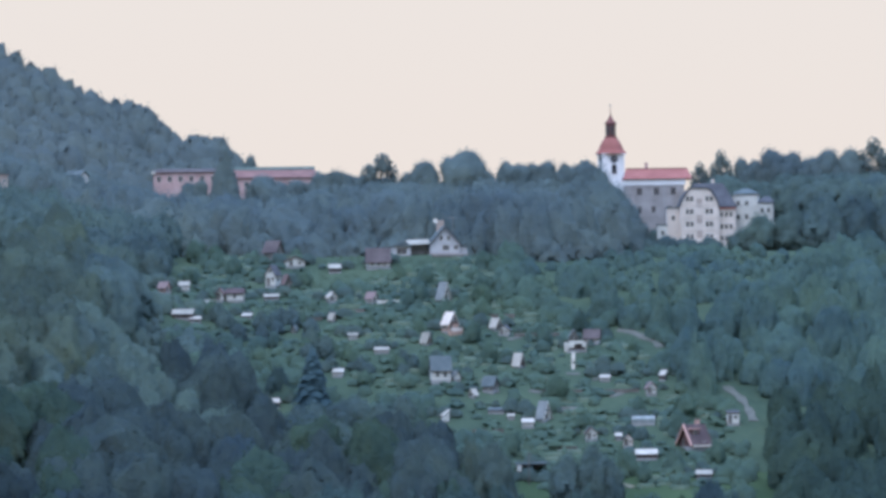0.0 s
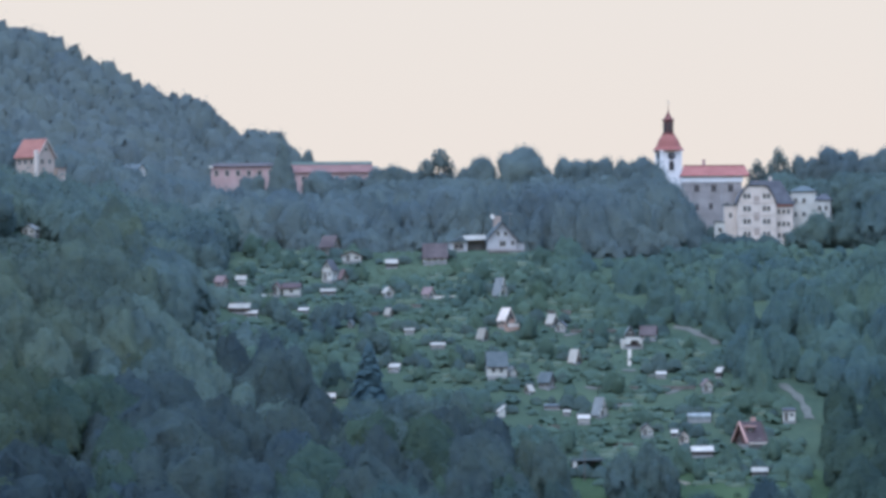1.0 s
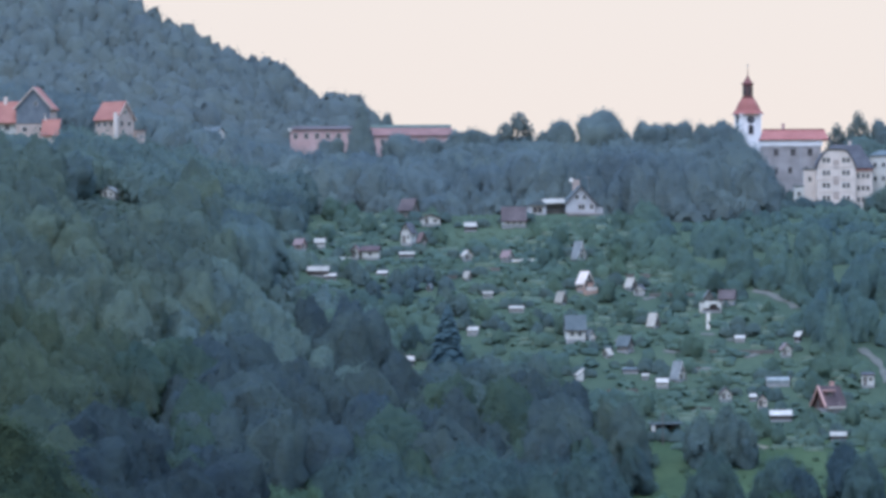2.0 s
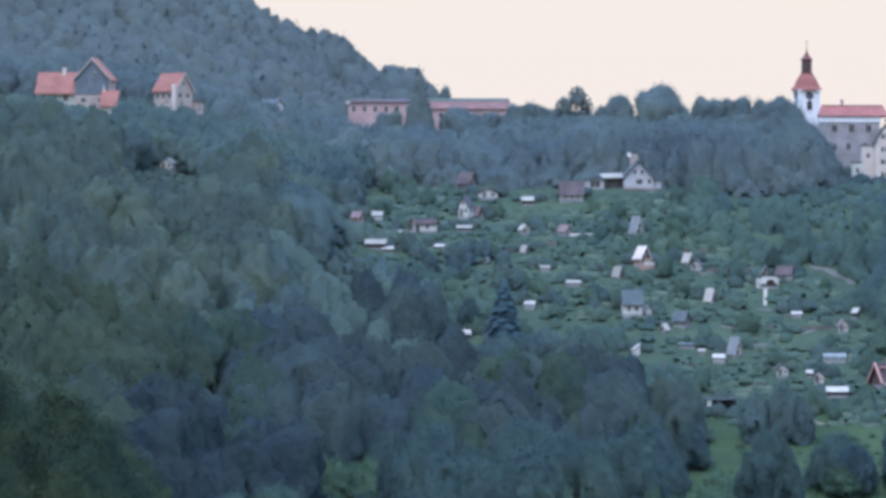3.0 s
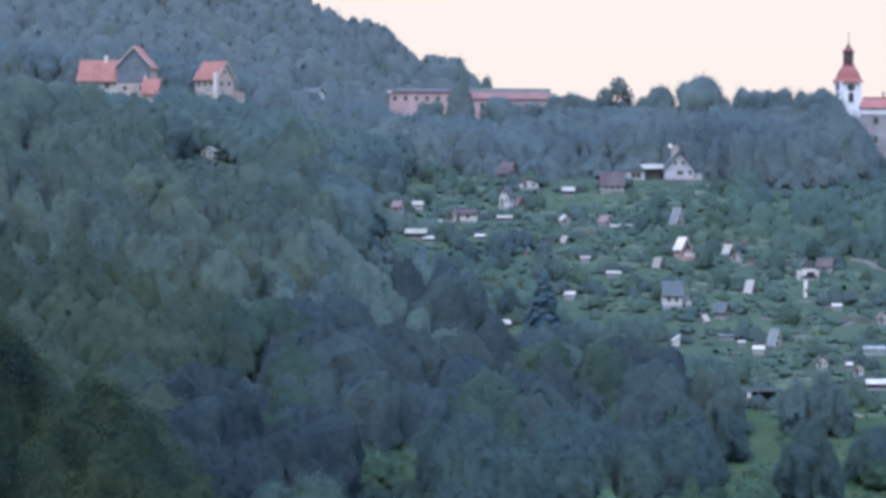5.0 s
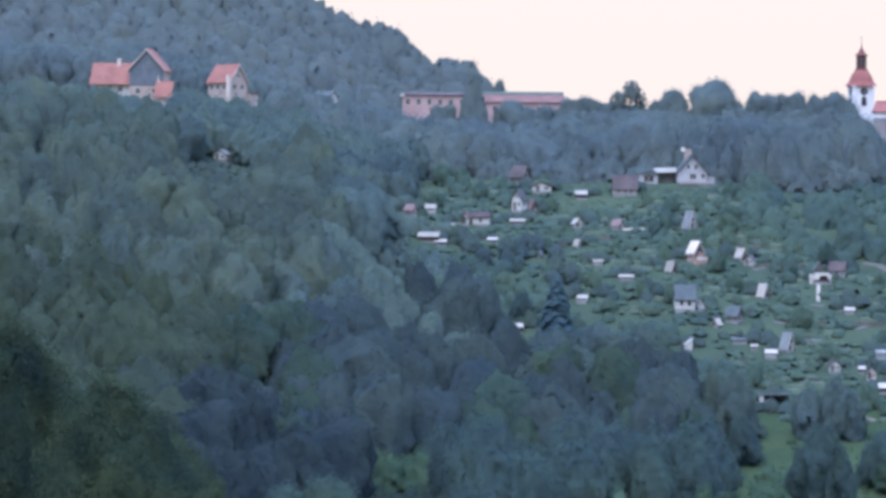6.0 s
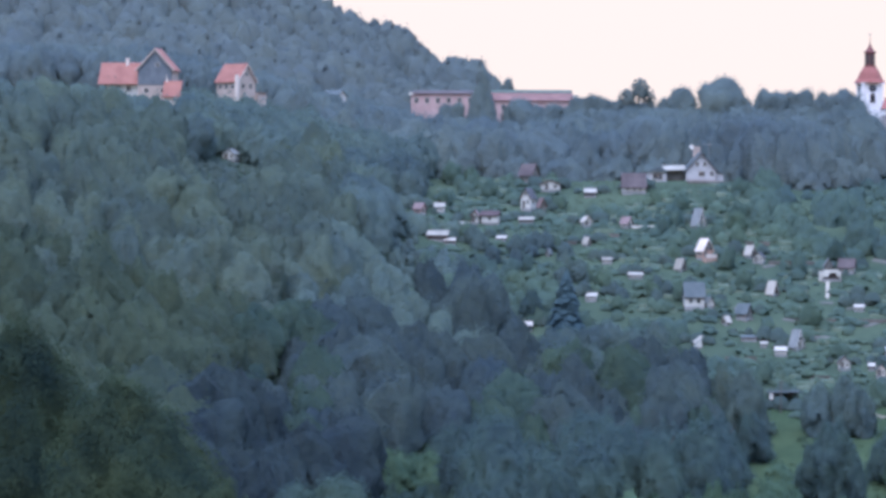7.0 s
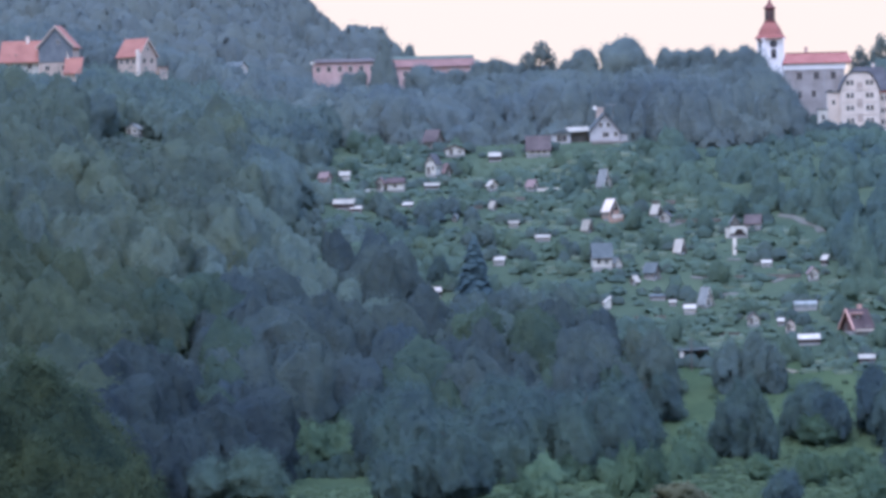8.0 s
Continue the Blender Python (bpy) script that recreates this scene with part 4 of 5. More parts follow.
# ---- orange-roofed houses above the wooded slope ----
def gable_villa():
    root = stand("hillside_house", -147.6, 1252, -4, "large house with orange roofs and a dark timber gable", "house")
    z = lambda height: height - root.matrix_basis.translation.z
    w, d = 9.6, 9.0
    h, rh = z(100.0), 5.3
    part("wall", prism([(-w / 2, -2), (w / 2, -2), (w / 2, h), (0, h + rh), (-w / 2, h)], -d / 2, d / 2), BEIGE, root)
    part("gable_boarding", prism([(-w / 2 + 0.1, z(95.5)), (w / 2 - 0.1, z(95.5)), (w / 2 - 0.1, h), (0, h + rh - 0.1), (-w / 2 + 0.1, h)], -d / 2 - 0.12, -d / 2), BOARDS_GREY, root, "grey boarded gable")
    part("roof", slab_roof(w, d, h, rh, 0.6, 0.25), ROOF_ORANGE, root)
    for s in (-1, 1):
        part("barge_board", prism([(s * 5.4, h - 0.95), (0, h + rh - 0.35), (0, h + rh + 0.28), (s * 5.4, h - 0.4)], -d / 2 - 0.68, -d / 2 - 0.605), BEIGE, root, "pale barge board")
    window(root, 0.7, -d / 2 - 0.12, z(101.0), 0.9, 0.9)
    for x in (-2.4, 2.2):
        window(root, x, -d / 2, z(94.0), 1.2, 1.3)
    # wing with its eaves forward, and a porch
    part("wing_wall", box(-15.6, -w / 2, -3.4, 4.5, -2, z(96.4)), WHITE, root)
    bm = prism([(-4.4, z(95.9)), (0.8, z(101.8)), (5.4, z(96.4)), (5.4, z(96.1)), (0.8, z(101.5)), (-4.4, z(95.6))], 0, 11.6)
    wing_roof = part("wing_roof", bm, ROOF_ORANGE, root)
    wing_roof.matrix_basis = pose(-4.3, 0, 0, 0, 0, 90)
    for x in (-14.2, -10.5, -7.5):
        window(root, x, -3.4, z(94.6), 1.3, 1.4)
    chimney(root, -8.6, 0.5, z(100), z(103), 0.9, CREAM)
    part("porch", box(3.0, 7.2, -7.5, -4.5, -3, z(92.6)), CREAM, root)
    porch = part("porch_roof", prism([(-8.2, z(92.0)), (-4.6, z(96.4)), (-4.6, z(96.7)), (-8.2, z(92.3))], -7.6, -2.6), ROOF_ORANGE, root)
    porch.matrix_basis = pose(0, 0, 0, 0, 0, 90)
    part("porch_gable", prism([(3.0, z(92.6)), (4.6, z(92.6)), (3.2, z(98.4))], -4.9, -4.5), CREAM, root)


gable_villa()


def small_villa():
    root = stand("hillside_house", -126.2, 1252, 48, "beige house with a bright orange roof among trees", "house")
    z = lambda height: height - root.matrix_basis.translation.z
    w, d, h = 6.4, 8.6, z(97.0)
    gabled(root, w, d, h, 4.3, BEIGE, ROOF_ORANGE, 0.5, 0.25, [(-1.4, h - 1.6, 1.1, 1.3), (1.4, h - 1.6, 1.1, 1.3), (0, h + 1.6, 0.8, 0.9)], (), CREAM, None, -3)
    part("corner_chimney", box(-w / 2 - 0.9, -w / 2 - 0.1, -d / 2 - 0.5, -d / 2 + 0.3, -3, h + 1.4), CREAM, root)
    for y in (-2.2, 0.4, 2.8):
        window(root, -w / 2, y, h - 1.7, 1.1, 1.3, -90)
    part("outbuilding", box(w / 2, w / 2 + 3.0, -d / 2 - 1.2, 0.5, -4, h - 3.4), BEIGE, root)
    part("outbuilding_roof", box(w / 2 - 0.1, w / 2 + 3.3, -d / 2 - 1.5, 0.8, h - 3.4, h - 3.2), ROOF_BROWN, root)


small_villa()
gable_hut(-103.2, 1302, 4.6, 5.0, 11.6, 1.5, 62, WHITE, ROOF_GREY, "pale house hidden in the wood up to its gable")
gable_hut(-111.8, 1098, 3.3, 2.6, 1.6, 1.0, -20, WHITE, ROOF_SILVER, "small white hut alone on the wooded slope")


# ---- the gabled house at the top of the gardens ----
def hilltop_house():
    root = stand("hilltop_house", 0.3, 1140, 6, "white gabled house with a grey roof above the gardens", "house")
    w, d, h, rh = 7.4, 8.5, 2.9, 4.1
    plinth(root, w, d, STONE, 3, 0.5)
    gabled(root, w, d, h, rh, OLD_WHITE, ROOF_GREY, 0.5, 0.2,
           [(-0.9, h + 1.3, 0.8, 1.0), (0.9, h + 1.3, 0.8, 1.0), (0.2, 1.8, 1.5, 1.2), (2.7, 1.9, 0.9, 1.1)], [], ROOF_DARK, (-0.4, 3.0, 1.7, 1.7, BEIGE), 0.5)
    part("antenna", box(2.4, 2.46, 0, 0.06, h + 2, h + rh + 2.6), METAL, root)
    part("antenna_arm", box(0.9, 3.4, 0, 0.06, h + rh + 2.2, h + rh + 2.3), METAL, root)
    part("terrace", box(-3.4, 5.2, -7.5, -4.5, -3, 0.2), STONE, root, "grey terrace wall")
    part("side_annex", box(3.9, 5.6, -3.8, 0.5, -1.5, 2.0), OLD_WHITE, root, "low white side annex")
    part("annex_roof", prism([(3.75, 2.0), (5.8, 1.7), (5.8, 1.85), (3.75, 2.9)], -4.0, 0.7), ROOF_GREY, root)
    part("dish", lathe([(0.08, 0), (0.5, 0.18), (0.62, 0.34), (0.58, 0.36), (0.3, 0.2)], 14), WHITE, root, "white satellite dish").matrix_basis = pose(-1.7, 2.4, h + rh + 1.5, 70, 0, 15)
    link = bmesh.new()
    edge = [(-9.2, -3.2, 2.55), (-3.6, -3.2, 2.75), (-3.6, 1.0, 3.9), (-9.2, 1.0, 3.7)]
    low_ring, high_ring = [link.verts.new(p) for p in edge], [link.verts.new((p[0], p[1], p[2] + 0.18)) for p in edge]
    link.faces.new(low_ring), link.faces.new(high_ring)
    for i in range(4):
        link.faces.new((low_ring[i], low_ring[(i + 1) % 4], high_ring[(i + 1) % 4], high_ring[i]))
    part("link_roof", link, ROOF_PALE, root, "pale sloping link roof")
    part("link_wall", box(-9.0, -4.0, -2.0, 0.9, -2, 2.75), WOOD, root)
    part("veranda", box(-13.2, -8.6, -5.2, 0, -3, 2.2), OLD_WHITE, root)
    part("veranda_roof", prism([(-13.7, 2.2), (-8.2, 2.2), (-10.0, 3.6)], -5.6, 0.2), ROOF_GREY, root)
    window(root, -10.8, -5.2, 1.1, 2.4, 1.5)


hilltop_house()


def red_hut():
    root = stand("garden_hut", 53.3, 983, 28, "dark red wooden hut with pale orange beams and a steep roof", "hut", GARDEN)
    w, d, h, rh = 5.4, 4.0, 1.2, 3.6
    plinth(root, d, w)
    # ridge across, roof slope towards the valley
    turned = lambda bm: [bm, bmesh.ops.rotate(bm, verts=bm.verts, cent=(0, 0, 0), matrix=Matrix.Rotation(math.pi / 2, 3, "Z"))][0]
    part("wall", turned(prism([(-w / 2, 0.3), (w / 2, 0.3), (w / 2, h), (0, h + rh), (-w / 2, h)], -d / 2, d / 2)), WOOD_RED, root)
    part("roof", turned(slab_roof(w, d, h, rh, 0.4, 0.18)), ROOF_UMBER, root)
    k = rh / (w / 2)
    for s in (-1, 1):
        e = w / 2 + 0.42
        for g in (-1, 1):
            board = prism([(g * e, h - 0.42 * k - 0.2), (0, h + rh - 0.2), (0, h + rh + 0.3), (g * e, h - 0.42 * k + 0.3)], s * (d / 2 + 0.62) - 0.2, s * (d / 2 + 0.62) + 0.2)
            part("barge_board", turned(board), ORANGE if s > 0 else WOOD_DARK, root, "pale orange barge board" if s > 0 else "")
    part("eave_beam", box(-d / 2 - 0.2, d / 2 + 0.3, -w / 2 - 0.75, -w / 2 - 0.45, h - 0.95, h - 0.55), CREAM, root, "pale eave gutter")
    part("dormer", box(-1.6, 0.2, -1.6, 0.3, h + 1.5, h + 2.7), WOOD_RED, root)
    part("dormer_roof", box(-1.9, 0.5, -2.0, 0.4, h + 2.7, h + 2.95), ORANGE, root, "pale orange dormer roof")
    window(root, -0.7, -1.6, h + 2.1, 0.8, 0.7)
    door(root, -d / 2, 1.0, 0.3, 0.9, 1.6, -90)
    window(root, 0.8, -w / 2, 0.95, 0.9, 0.7)
    chimney(root, 1.2, 0.6, h + rh - 1.2, h + rh + 1.1, 0.8, ORANGE)


red_hut()
# huts on the upper plots
eaves_hut(-15.6, 1120.0, 5.6, 4.2, 1.5, 3.1, 4, WHITE, ROOF_MAUVE, "low white hut with a broad brown roof beside the hilltop house", 3)
gable_hut(-41.6, 1134.6, 3.4, 3.6, 2.0, 2.4, 60, WOOD, ROOF_MAUVE, "weathered wooden hut with a mauve roof behind a white hut")
gable_hut(-36.1, 1125.0, 4.7, 3.2, 1.6, 1.0, 6, WHITE, ROOF_UMBER, "small white hut with a dark roof and a dark doorway", WOOD_DARK)
gable_hut(-40.7, 1106.4, 2.6, 2.9, 3.1, 2.0, -25, WHITE, ROOF_DARK, "narrow white gabled hut with a dark roof edge", WOOD_DARK)
gable_hut(-37.4, 1102.7, 1.5, 1.5, 2.2, 1.5, 30, WOOD, ROOF_BROWN, "brown wooden hut beside a white gabled hut")
flat_shed(-40.7, 1094.5, 3.4, 2.0, 0.6, 0, WOOD_DARK, ROOF_PALE, "low white shed with a pale roof under the white huts", 0.3)
flat_shed(-26.1, 1117.7, 2.8, 2.4, 0.9, 4, WOOD_DARK, ROOF_PALE, "small shed with a bright pale roof on the meadow", 0.39)
gable_hut(-26.3, 1090.9, 1.9, 1.9, 1.2, 1.0, 25, WHITE, ROOF_PALE, "small pale hut among fruit trees")
gable_hut(-16.8, 1088.5, 1.7, 2.0, 1.2, 1.2, 55, WHITE, ROOF_PINK, "small hut with a faded reddish roof and a long fence")
a_frame_hut(-25.8, 1072.6, 1.0, 1.2, 1.9, 50, WOOD, ROOF_PALE, "tiny hut with one bright roof slope")
gable_hut(-65.9, 1090.5, 1.9, 2.1, 1.4, 1.1, 60, PINK, ROOF_PINK, "reddish hut at the forest edge")
flat_shed(-61.6, 1097.1, 2.4, 2.2, 1.0, 0, WHITE, ROOF_PALE, "white box-shaped shed at the forest edge", 0.44)
eaves_hut(-49.1, 1091.0, 4.0, 2.8, 2.0, 0.9, -6, WHITE, ROOF_UMBER, "low white hut with a dark brown roof edge", 1)
gable_hut(-52.6, 1089.4, 1.4, 2.2, 2.1, 0.9, -8, WHITE, ROOF_BROWN, "narrow white hut with a brown roof", WOOD_RED)
flat_shed(-60.3, 1067.2, 4.8, 2.4, 1.0, -3, WOOD_DARK, ROOF_PALE, "long shed with a pale roof", 0.42)
flat_shed(-57.4, 1066.0, 2.5, 2.0, 0.6, 6, WOOD_DARK, ROOF_PALE, "low white shed in front of a long shed", 0.29)
flat_shed(-45.8, 1075.5, 2.2, 2.0, 0.5, -12, WOOD_DARK, ROOF_PALE, "low white shed between garden trees", 0.27)
a_frame_hut(-34.3, 1064.0, 0.8, 0.9, 1.6, -30, WHITE, ROOF_GREY, "tiny white hut between fruit trees")
# huts on the middle plots
a_frame_hut(0.2, 1088.1, 2.6, 2.0, 4.3, 48, WHITE, ROOF_SILVER, "tall narrow hut with a steep silver-grey roof and a white gable", WHITE)
porch_hut(1.6, 1062.3, 40)
a_frame_hut(-3.9, 1051.9, 1.5, 1.7, 2.6, 50, WOOD_DARK, ROOF_PALE, "small dark hut with one bright roof slope")
eaves_hut(-0.7, 1026.6, 4.3, 4.0, 2.6, 2.9, 6, WHITE, ROOF_GREY, "white house with a large grey roof and two windows")
gable_hut(2.6, 1027.2, 1.7, 1.8, 1.0, 1.0, 30, WHITE, ROOF_SILVER, "small pale lean-to beside the grey-roofed house", None, False, False)
a_frame_hut(12.2, 1065.6, 1.9, 1.8, 2.6, 50, WOOD_DARK, ROOF_PALE, "dark hut with one pale roof slope")
gable_hut(14.2, 1061.6, 2.3, 1.7, 1.4, 0.9, -16, WHITE, ROOF_DARK, "white hut with a dark roof and dark windows")
a_frame_hut(16.9, 1037.0, 1.6, 2.0, 3.0, 48, WOOD_DARK, ROOF_PALE, "dark wooden hut with one bright roof slope")
arched_hut(30.4, 1050.0, 4)
garden_stair([(29.6, 1047.6), (29.2, 1035.5)], 0.8)
eaves_hut(34.2, 1056.2, 3.4, 2.6, 1.3, 1.7, -10, WHITE, ROOF_MAUVE, "hut with a mauve roof and a white gable", 1)
flat_shed(-20.7, 1057.6, 2.1, 2.2, 0.6, 0, WHITE, ROOF_PALE, "white flat-roofed shed between hedges", 0.27)
flat_shed(-14.0, 1046.1, 3.2, 2.2, 0.5, 0, CREAM, ROOF_PALE, "long low white shed between hedges", 0.24)
flat_shed(-23.6, 1031.7, 2.2, 2.4, 0.7, -8, WHITE, ROOF_PALE, "small white shed beside a spruce", 0.31)
flat_shed(-37.5, 1014.1, 2.4, 2.2, 0.9, 6, WOOD_DARK, ROOF_PALE, "small white shed half hidden by trees", 0.41)
# huts on the lower plots
a_frame_hut(21.7, 1003.7, 2.4, 2.0, 4.0, 48, WHITE, ROOF_SILVER, "narrow hut with a steep silver-grey roof and a white gable", WHITE)
flat_shed(18.2, 1000.2, 2.5, 2.4, 0.8, 0, WHITE, ROOF_PALE, "low bright white shed", 0.32)
flat_shed(14.6, 1004.8, 1.4, 1.6, 0.5, 0, WHITE, ROOF_PALE, "tiny white shed beside a low shed", 0.28)
flat_shed(11.4, 1008.5, 3.3, 2.0, 0.5, 0, CONCRETE, ROOF_GREY, "long low grey shed", 0.19)
gable_hut(45.7, 1016.0, 2.0, 2.0, 1.6, 1.1, 10, WHITE, ROOF_PINK, "small white hut with a pinkish roof")
flat_shed(48.9, 1025.9, 1.2, 1.8, 1.0, -20, WOOD_DARK, ROOF_PALE, "small bright shed by the forest edge", 0.54)
flat_shed(36.0, 1027.0, 2.1, 2.0, 0.6, 0, WHITE, ROOF_PALE, "low white shed under a tree", 0.28)
flat_shed(33.1, 1033.8, 1.2, 1.6, 0.5, 0, WOOD_DARK, ROOF_PALE, "tiny pale shed on the terrace", 0.25)
greenhouse(43.2, 998.5, 2.4, 4.9, 1.7, 88, "long low milky greenhouse tunnel")
gable_hut(31.6, 991.1, 2.4, 2.1, 1.5, 1.1, 4, WHITE, ROOF_UMBER, "white hut with a dark brown roof")
flat_shed(37.5, 990.4, 1.3, 1.8, 0.6, 0, WOOD_DARK, ROOF_PALE, "white lean-to with a pale roof", 0.33)
gable_hut(39.3, 985.5, 1.9, 1.9, 1.8, 1.0, 0, CREAM, ROOF_DARK, "small cream hut with a dark roof")
flat_shed(42.9, 977.7, 4.5, 2.4, 0.9, 0, WOOD_DARK, ROOF_PALE, "long white shed with a pale roof", 0.38)
flat_shed(62.5, 996.2, 2.6, 2.4, 2.4, 0, WHITE, ROOF_DARK, "white hut with two dark windows by the track", 0.15)
flat_shed(54.3, 964.2, 3.2, 2.4, 0.7, 0, WOOD_DARK, ROOF_PALE, "low shed with a bright white roof", 0.31)
gable_hut(6.5, 1017.1, 1.2, 1.2, 0.9, 0.9, -40, WHITE, ROOF_PALE, "tiny white gabled hut")
gable_hut(10.4, 1020.8, 2.6, 2.6, 1.5, 1.8, 60, WOOD, ROOF_GREY, "weathered hut with a grey-green roof")
flat_shed(0.2, 1002.8, 1.0, 1.6, 1.2, -60, WHITE, ROOF_PALE, "narrow white shed at the edge of the wood", 0.73)


# ---- carport, poles, tracks, fences ----
def carport():
    root = stand("carport", 18.2, 971, 4, "dark open timber carport above the meadow", "carport")
    for x in (-2.9, 2.9):
        for y in (-2, 2):
            part("post", box(x - 0.1, x + 0.1, y - 0.1, y + 0.1, -1.5, 1.7), WOOD_DARK, root)
    part("roof", prism([(-3.3, 1.7), (3.3, 1.85), (3.3, 2.05), (-3.3, 1.9)], -2.5, 2.5), ROOF_GREY, root)
    part("back_wall", box(-2.9, 2.9, 1.9, 2.05, -1, 1.7), WOOD, root)
    part("side_board", box(-3.1, -2.2, -2.3, -2.15, 0.3, 1.9), WHITE, root, "white board")


carport()


def pole(x, y, height):
    root = stand("utility_pole", x, y, 0, "thin grey wooden utility pole on the meadow", "pole")
    part("post", lathe([(0.14, -1), (0.09, height)], 8), WOOD, root)
    part("cross_arm", box(-0.7, 0.7, -0.05, 0.05, height - 0.6, height - 0.48), WOOD, root)
    for x in (-0.6, 0.6):
        part("insulator", lathe([(0.05, height - 0.48), (0.05, height - 0.3)], 6).copy(), CONCRETE, root).location.x = x


pole(17.6, 962, 7.0)


TRODDEN = []


def track(name, points, width, material, label):
    """A worn track laid on the slope."""
    pts = []
    for (xa, ya), (xb, yb) in zip(points, points[1:]):
        n = max(2, int(math.hypot(xb - xa, yb - ya) / 1.5))
        pts += [(xa + (xb - xa) * i / n, ya + (yb - ya) * i / n) for i in range(n)]
    bm = bmesh.new()
    last = None
    for i, (x, y) in enumerate(pts):
        xn, yn = pts[min(i + 1, len(pts) - 1)]
        xp, yp = pts[max(i - 1, 0)]
        L = math.hypot(xn - xp, yn - yp) or 1
        nx, ny = -(yn - yp) / L, (xn - xp) / L
        w = width * (0.42 + 0.12 * math.sin(i * 1.3) + 0.08 * math.sin(i * 0.53))
        row = [bm.verts.new((x + nx * s * w, y + ny * s * w, on_ground(x + nx * s * w, y + ny * s * w) + 0.12 + 0.1 * (1 - abs(s)))) for s in (-1, -0.4, 0.4, 1)]
        if last:
            for a in range(3):
                bm.faces.new((last[a], last[a + 1], row[a + 1], row[a]))
        last = row
    TRODDEN.extend(pts[::2])
    me = bpy.data.meshes.new(name)
    bmesh.ops.recalc_face_normals(bm, faces=bm.faces)
    bm.to_mesh(me)
    bm.free()
    me.materials.append(material)
    return tagged(new(name, me), label, "path", kind="structure")


track("path", [(40.5, 1065.5), (42.2, 1064.5), (44.7, 1061.5), (48.3, 1055.5), (50.3, 1049.0)], 2.8, PATH, "pale worn track along the slope")
track("path", [(62.6, 1020.0), (63.4, 1017.0), (65.2, 1012.5), (66.5, 1005.0), (67.2, 996.0)], 2.2, PATH, "grey-brown gravel track by the wood")
for way in ([(36.6, 1015.5), (39.1, 1017.5), (41.7, 1019.5)], [(18.9, 1021.0), (20.6, 1020.4), (22.6, 1019.0)], [(8.3, 1026.0), (10.2, 1029.0), (11.9, 1031.0)],
            [(14.8, 1057.5), (17.0, 1059.6), (18.7, 1060.5)], [(33.2, 1027.5), (34.6, 1028.2), (36.0, 1028.5)], [(9.9, 1020.5), (11.6, 1020.4), (13.3, 1020.0)],
            [(30.4, 954.5), (31.8, 953.4), (33.2, 952.5)], [(27.5, 1032.5), (29.5, 1032.0), (31.5, 1032.8)]):
    track("path", way, 1.5, PATH, "pale trodden path along a garden terrace")
track("path", [(30.6, 980.0), (35.9, 962.0), (40.4, 957.0)], 1.6, SOIL, "bare earth path between plots")
track("path", [(30.5, 956.5), (33.4, 951.5), (36.2, 946.5)], 1.2, SOIL, "pale path across the meadow")


# ---- fences, hedges and beds of the gardens ----
def fence(x, y, length, turn, material, label, height=1.1):
    root = stand("fence", x, y, turn, label, "fence", "fences of the gardens")
    n = max(2, int(length / 2.2))
    for i in range(n + 1):
        px = -length / 2 + length * i / n
        part("post", box(px - 0.06, px + 0.06, -0.06, 0.06, -1.2, height), material, root)
    for i in range(n):
        px = -length / 2 + length * (i + 0.5) / n
        part("board_panel", box(px - length / n / 2 + 0.07, px + length / n / 2 - 0.07, -0.035, 0.035, 0.12, height - 0.08), material, root)
    SPOTS.pop()


fence(-12.9, 1086.8, 5.1, -5.6, WHITE, "low white board fence beside a garden hut", 0.9)
fence(-55.1, 1086.0, 9.7, 67.7, WHITE, "pale fence running up to a brown-roofed hut", 1.0)
fence(2.6, 1129.8, 10.2, 8.4, WOOD, "low weathered board wall before the hilltop house", 0.7)
fence(13.4, 1074.5, 6.7, -8.6, WOOD, "weathered wooden fence on a terrace", 1.2)
fence(21.6, 1061.0, 10.5, 5.5, WOOD, "long weathered fence along a terrace", 1.0)
fence(39.4, 1018.0, 7.7, -15.1, WOOD, "weathered wooden fence between plots", 1.0)
fence(26.3, 1019.0, 8.9, -13.0, WOOD, "weathered wooden fence above the white hut", 1.0)
fence(9.5, 996.0, 6.7, 0.0, WOOD, "weathered fence at the lower plots", 1.0)
fence(27.3, 1008.8, 5.0, -5.8, CONCRETE, "grey low wall between plots", 0.8)
fence(-31.5, 1073.8, 6.6, -4.3, WOOD, "weathered fence between upper plots", 1.0)
fence(-21.4, 1080.0, 6.3, -18.4, WOOD, "weathered fence between middle plots", 1.0)
fence(25.9, 985.0, 5.2, -22.7, WOOD, "weathered fence near the carport", 1.0)



def beds(places, seed):
    """Low planted beds that follow the slope across."""
    rng = np.random.default_rng(seed)
    vs, fs = [], []
    for x, y in places:
        w, d, h = 1.5 + 4.5 * rng.random(), 0.8 + 1.4 * rng.random(), 0.25 + 0.4 * rng.random()
        a = rng.normal(0, 0.12)
        o = len(vs)
        for up in (-0.8, h):
            for sx, sy in ((-1, -1), (1, -1), (1, 1), (-1, 1)):
                k = 0.5 if up < 0 else 0.42
                px, py = sx * w * k, sy * d * k
                qx, qy = x + px * math.cos(a) - py * math.sin(a), y + px * math.sin(a) + py * math.cos(a)
                vs.append((qx, qy, on_ground(qx, qy) + up + 0.15 * rng.random()))
        fs += [(o + i, o + (i + 1) % 4, o + 4 + (i + 1) % 4, o + 4 + i) for i in range(4)] + [(o + 4, o + 5, o + 6, o + 7)]
    ob = new("garden_beds", mesh_of("garden_beds", np.array(vs), np.array(fs)))
    ob.data.materials.append(BED)
    return tagged(ob, "pale green planted beds on the garden terraces", "garden bed", kind="stuff")


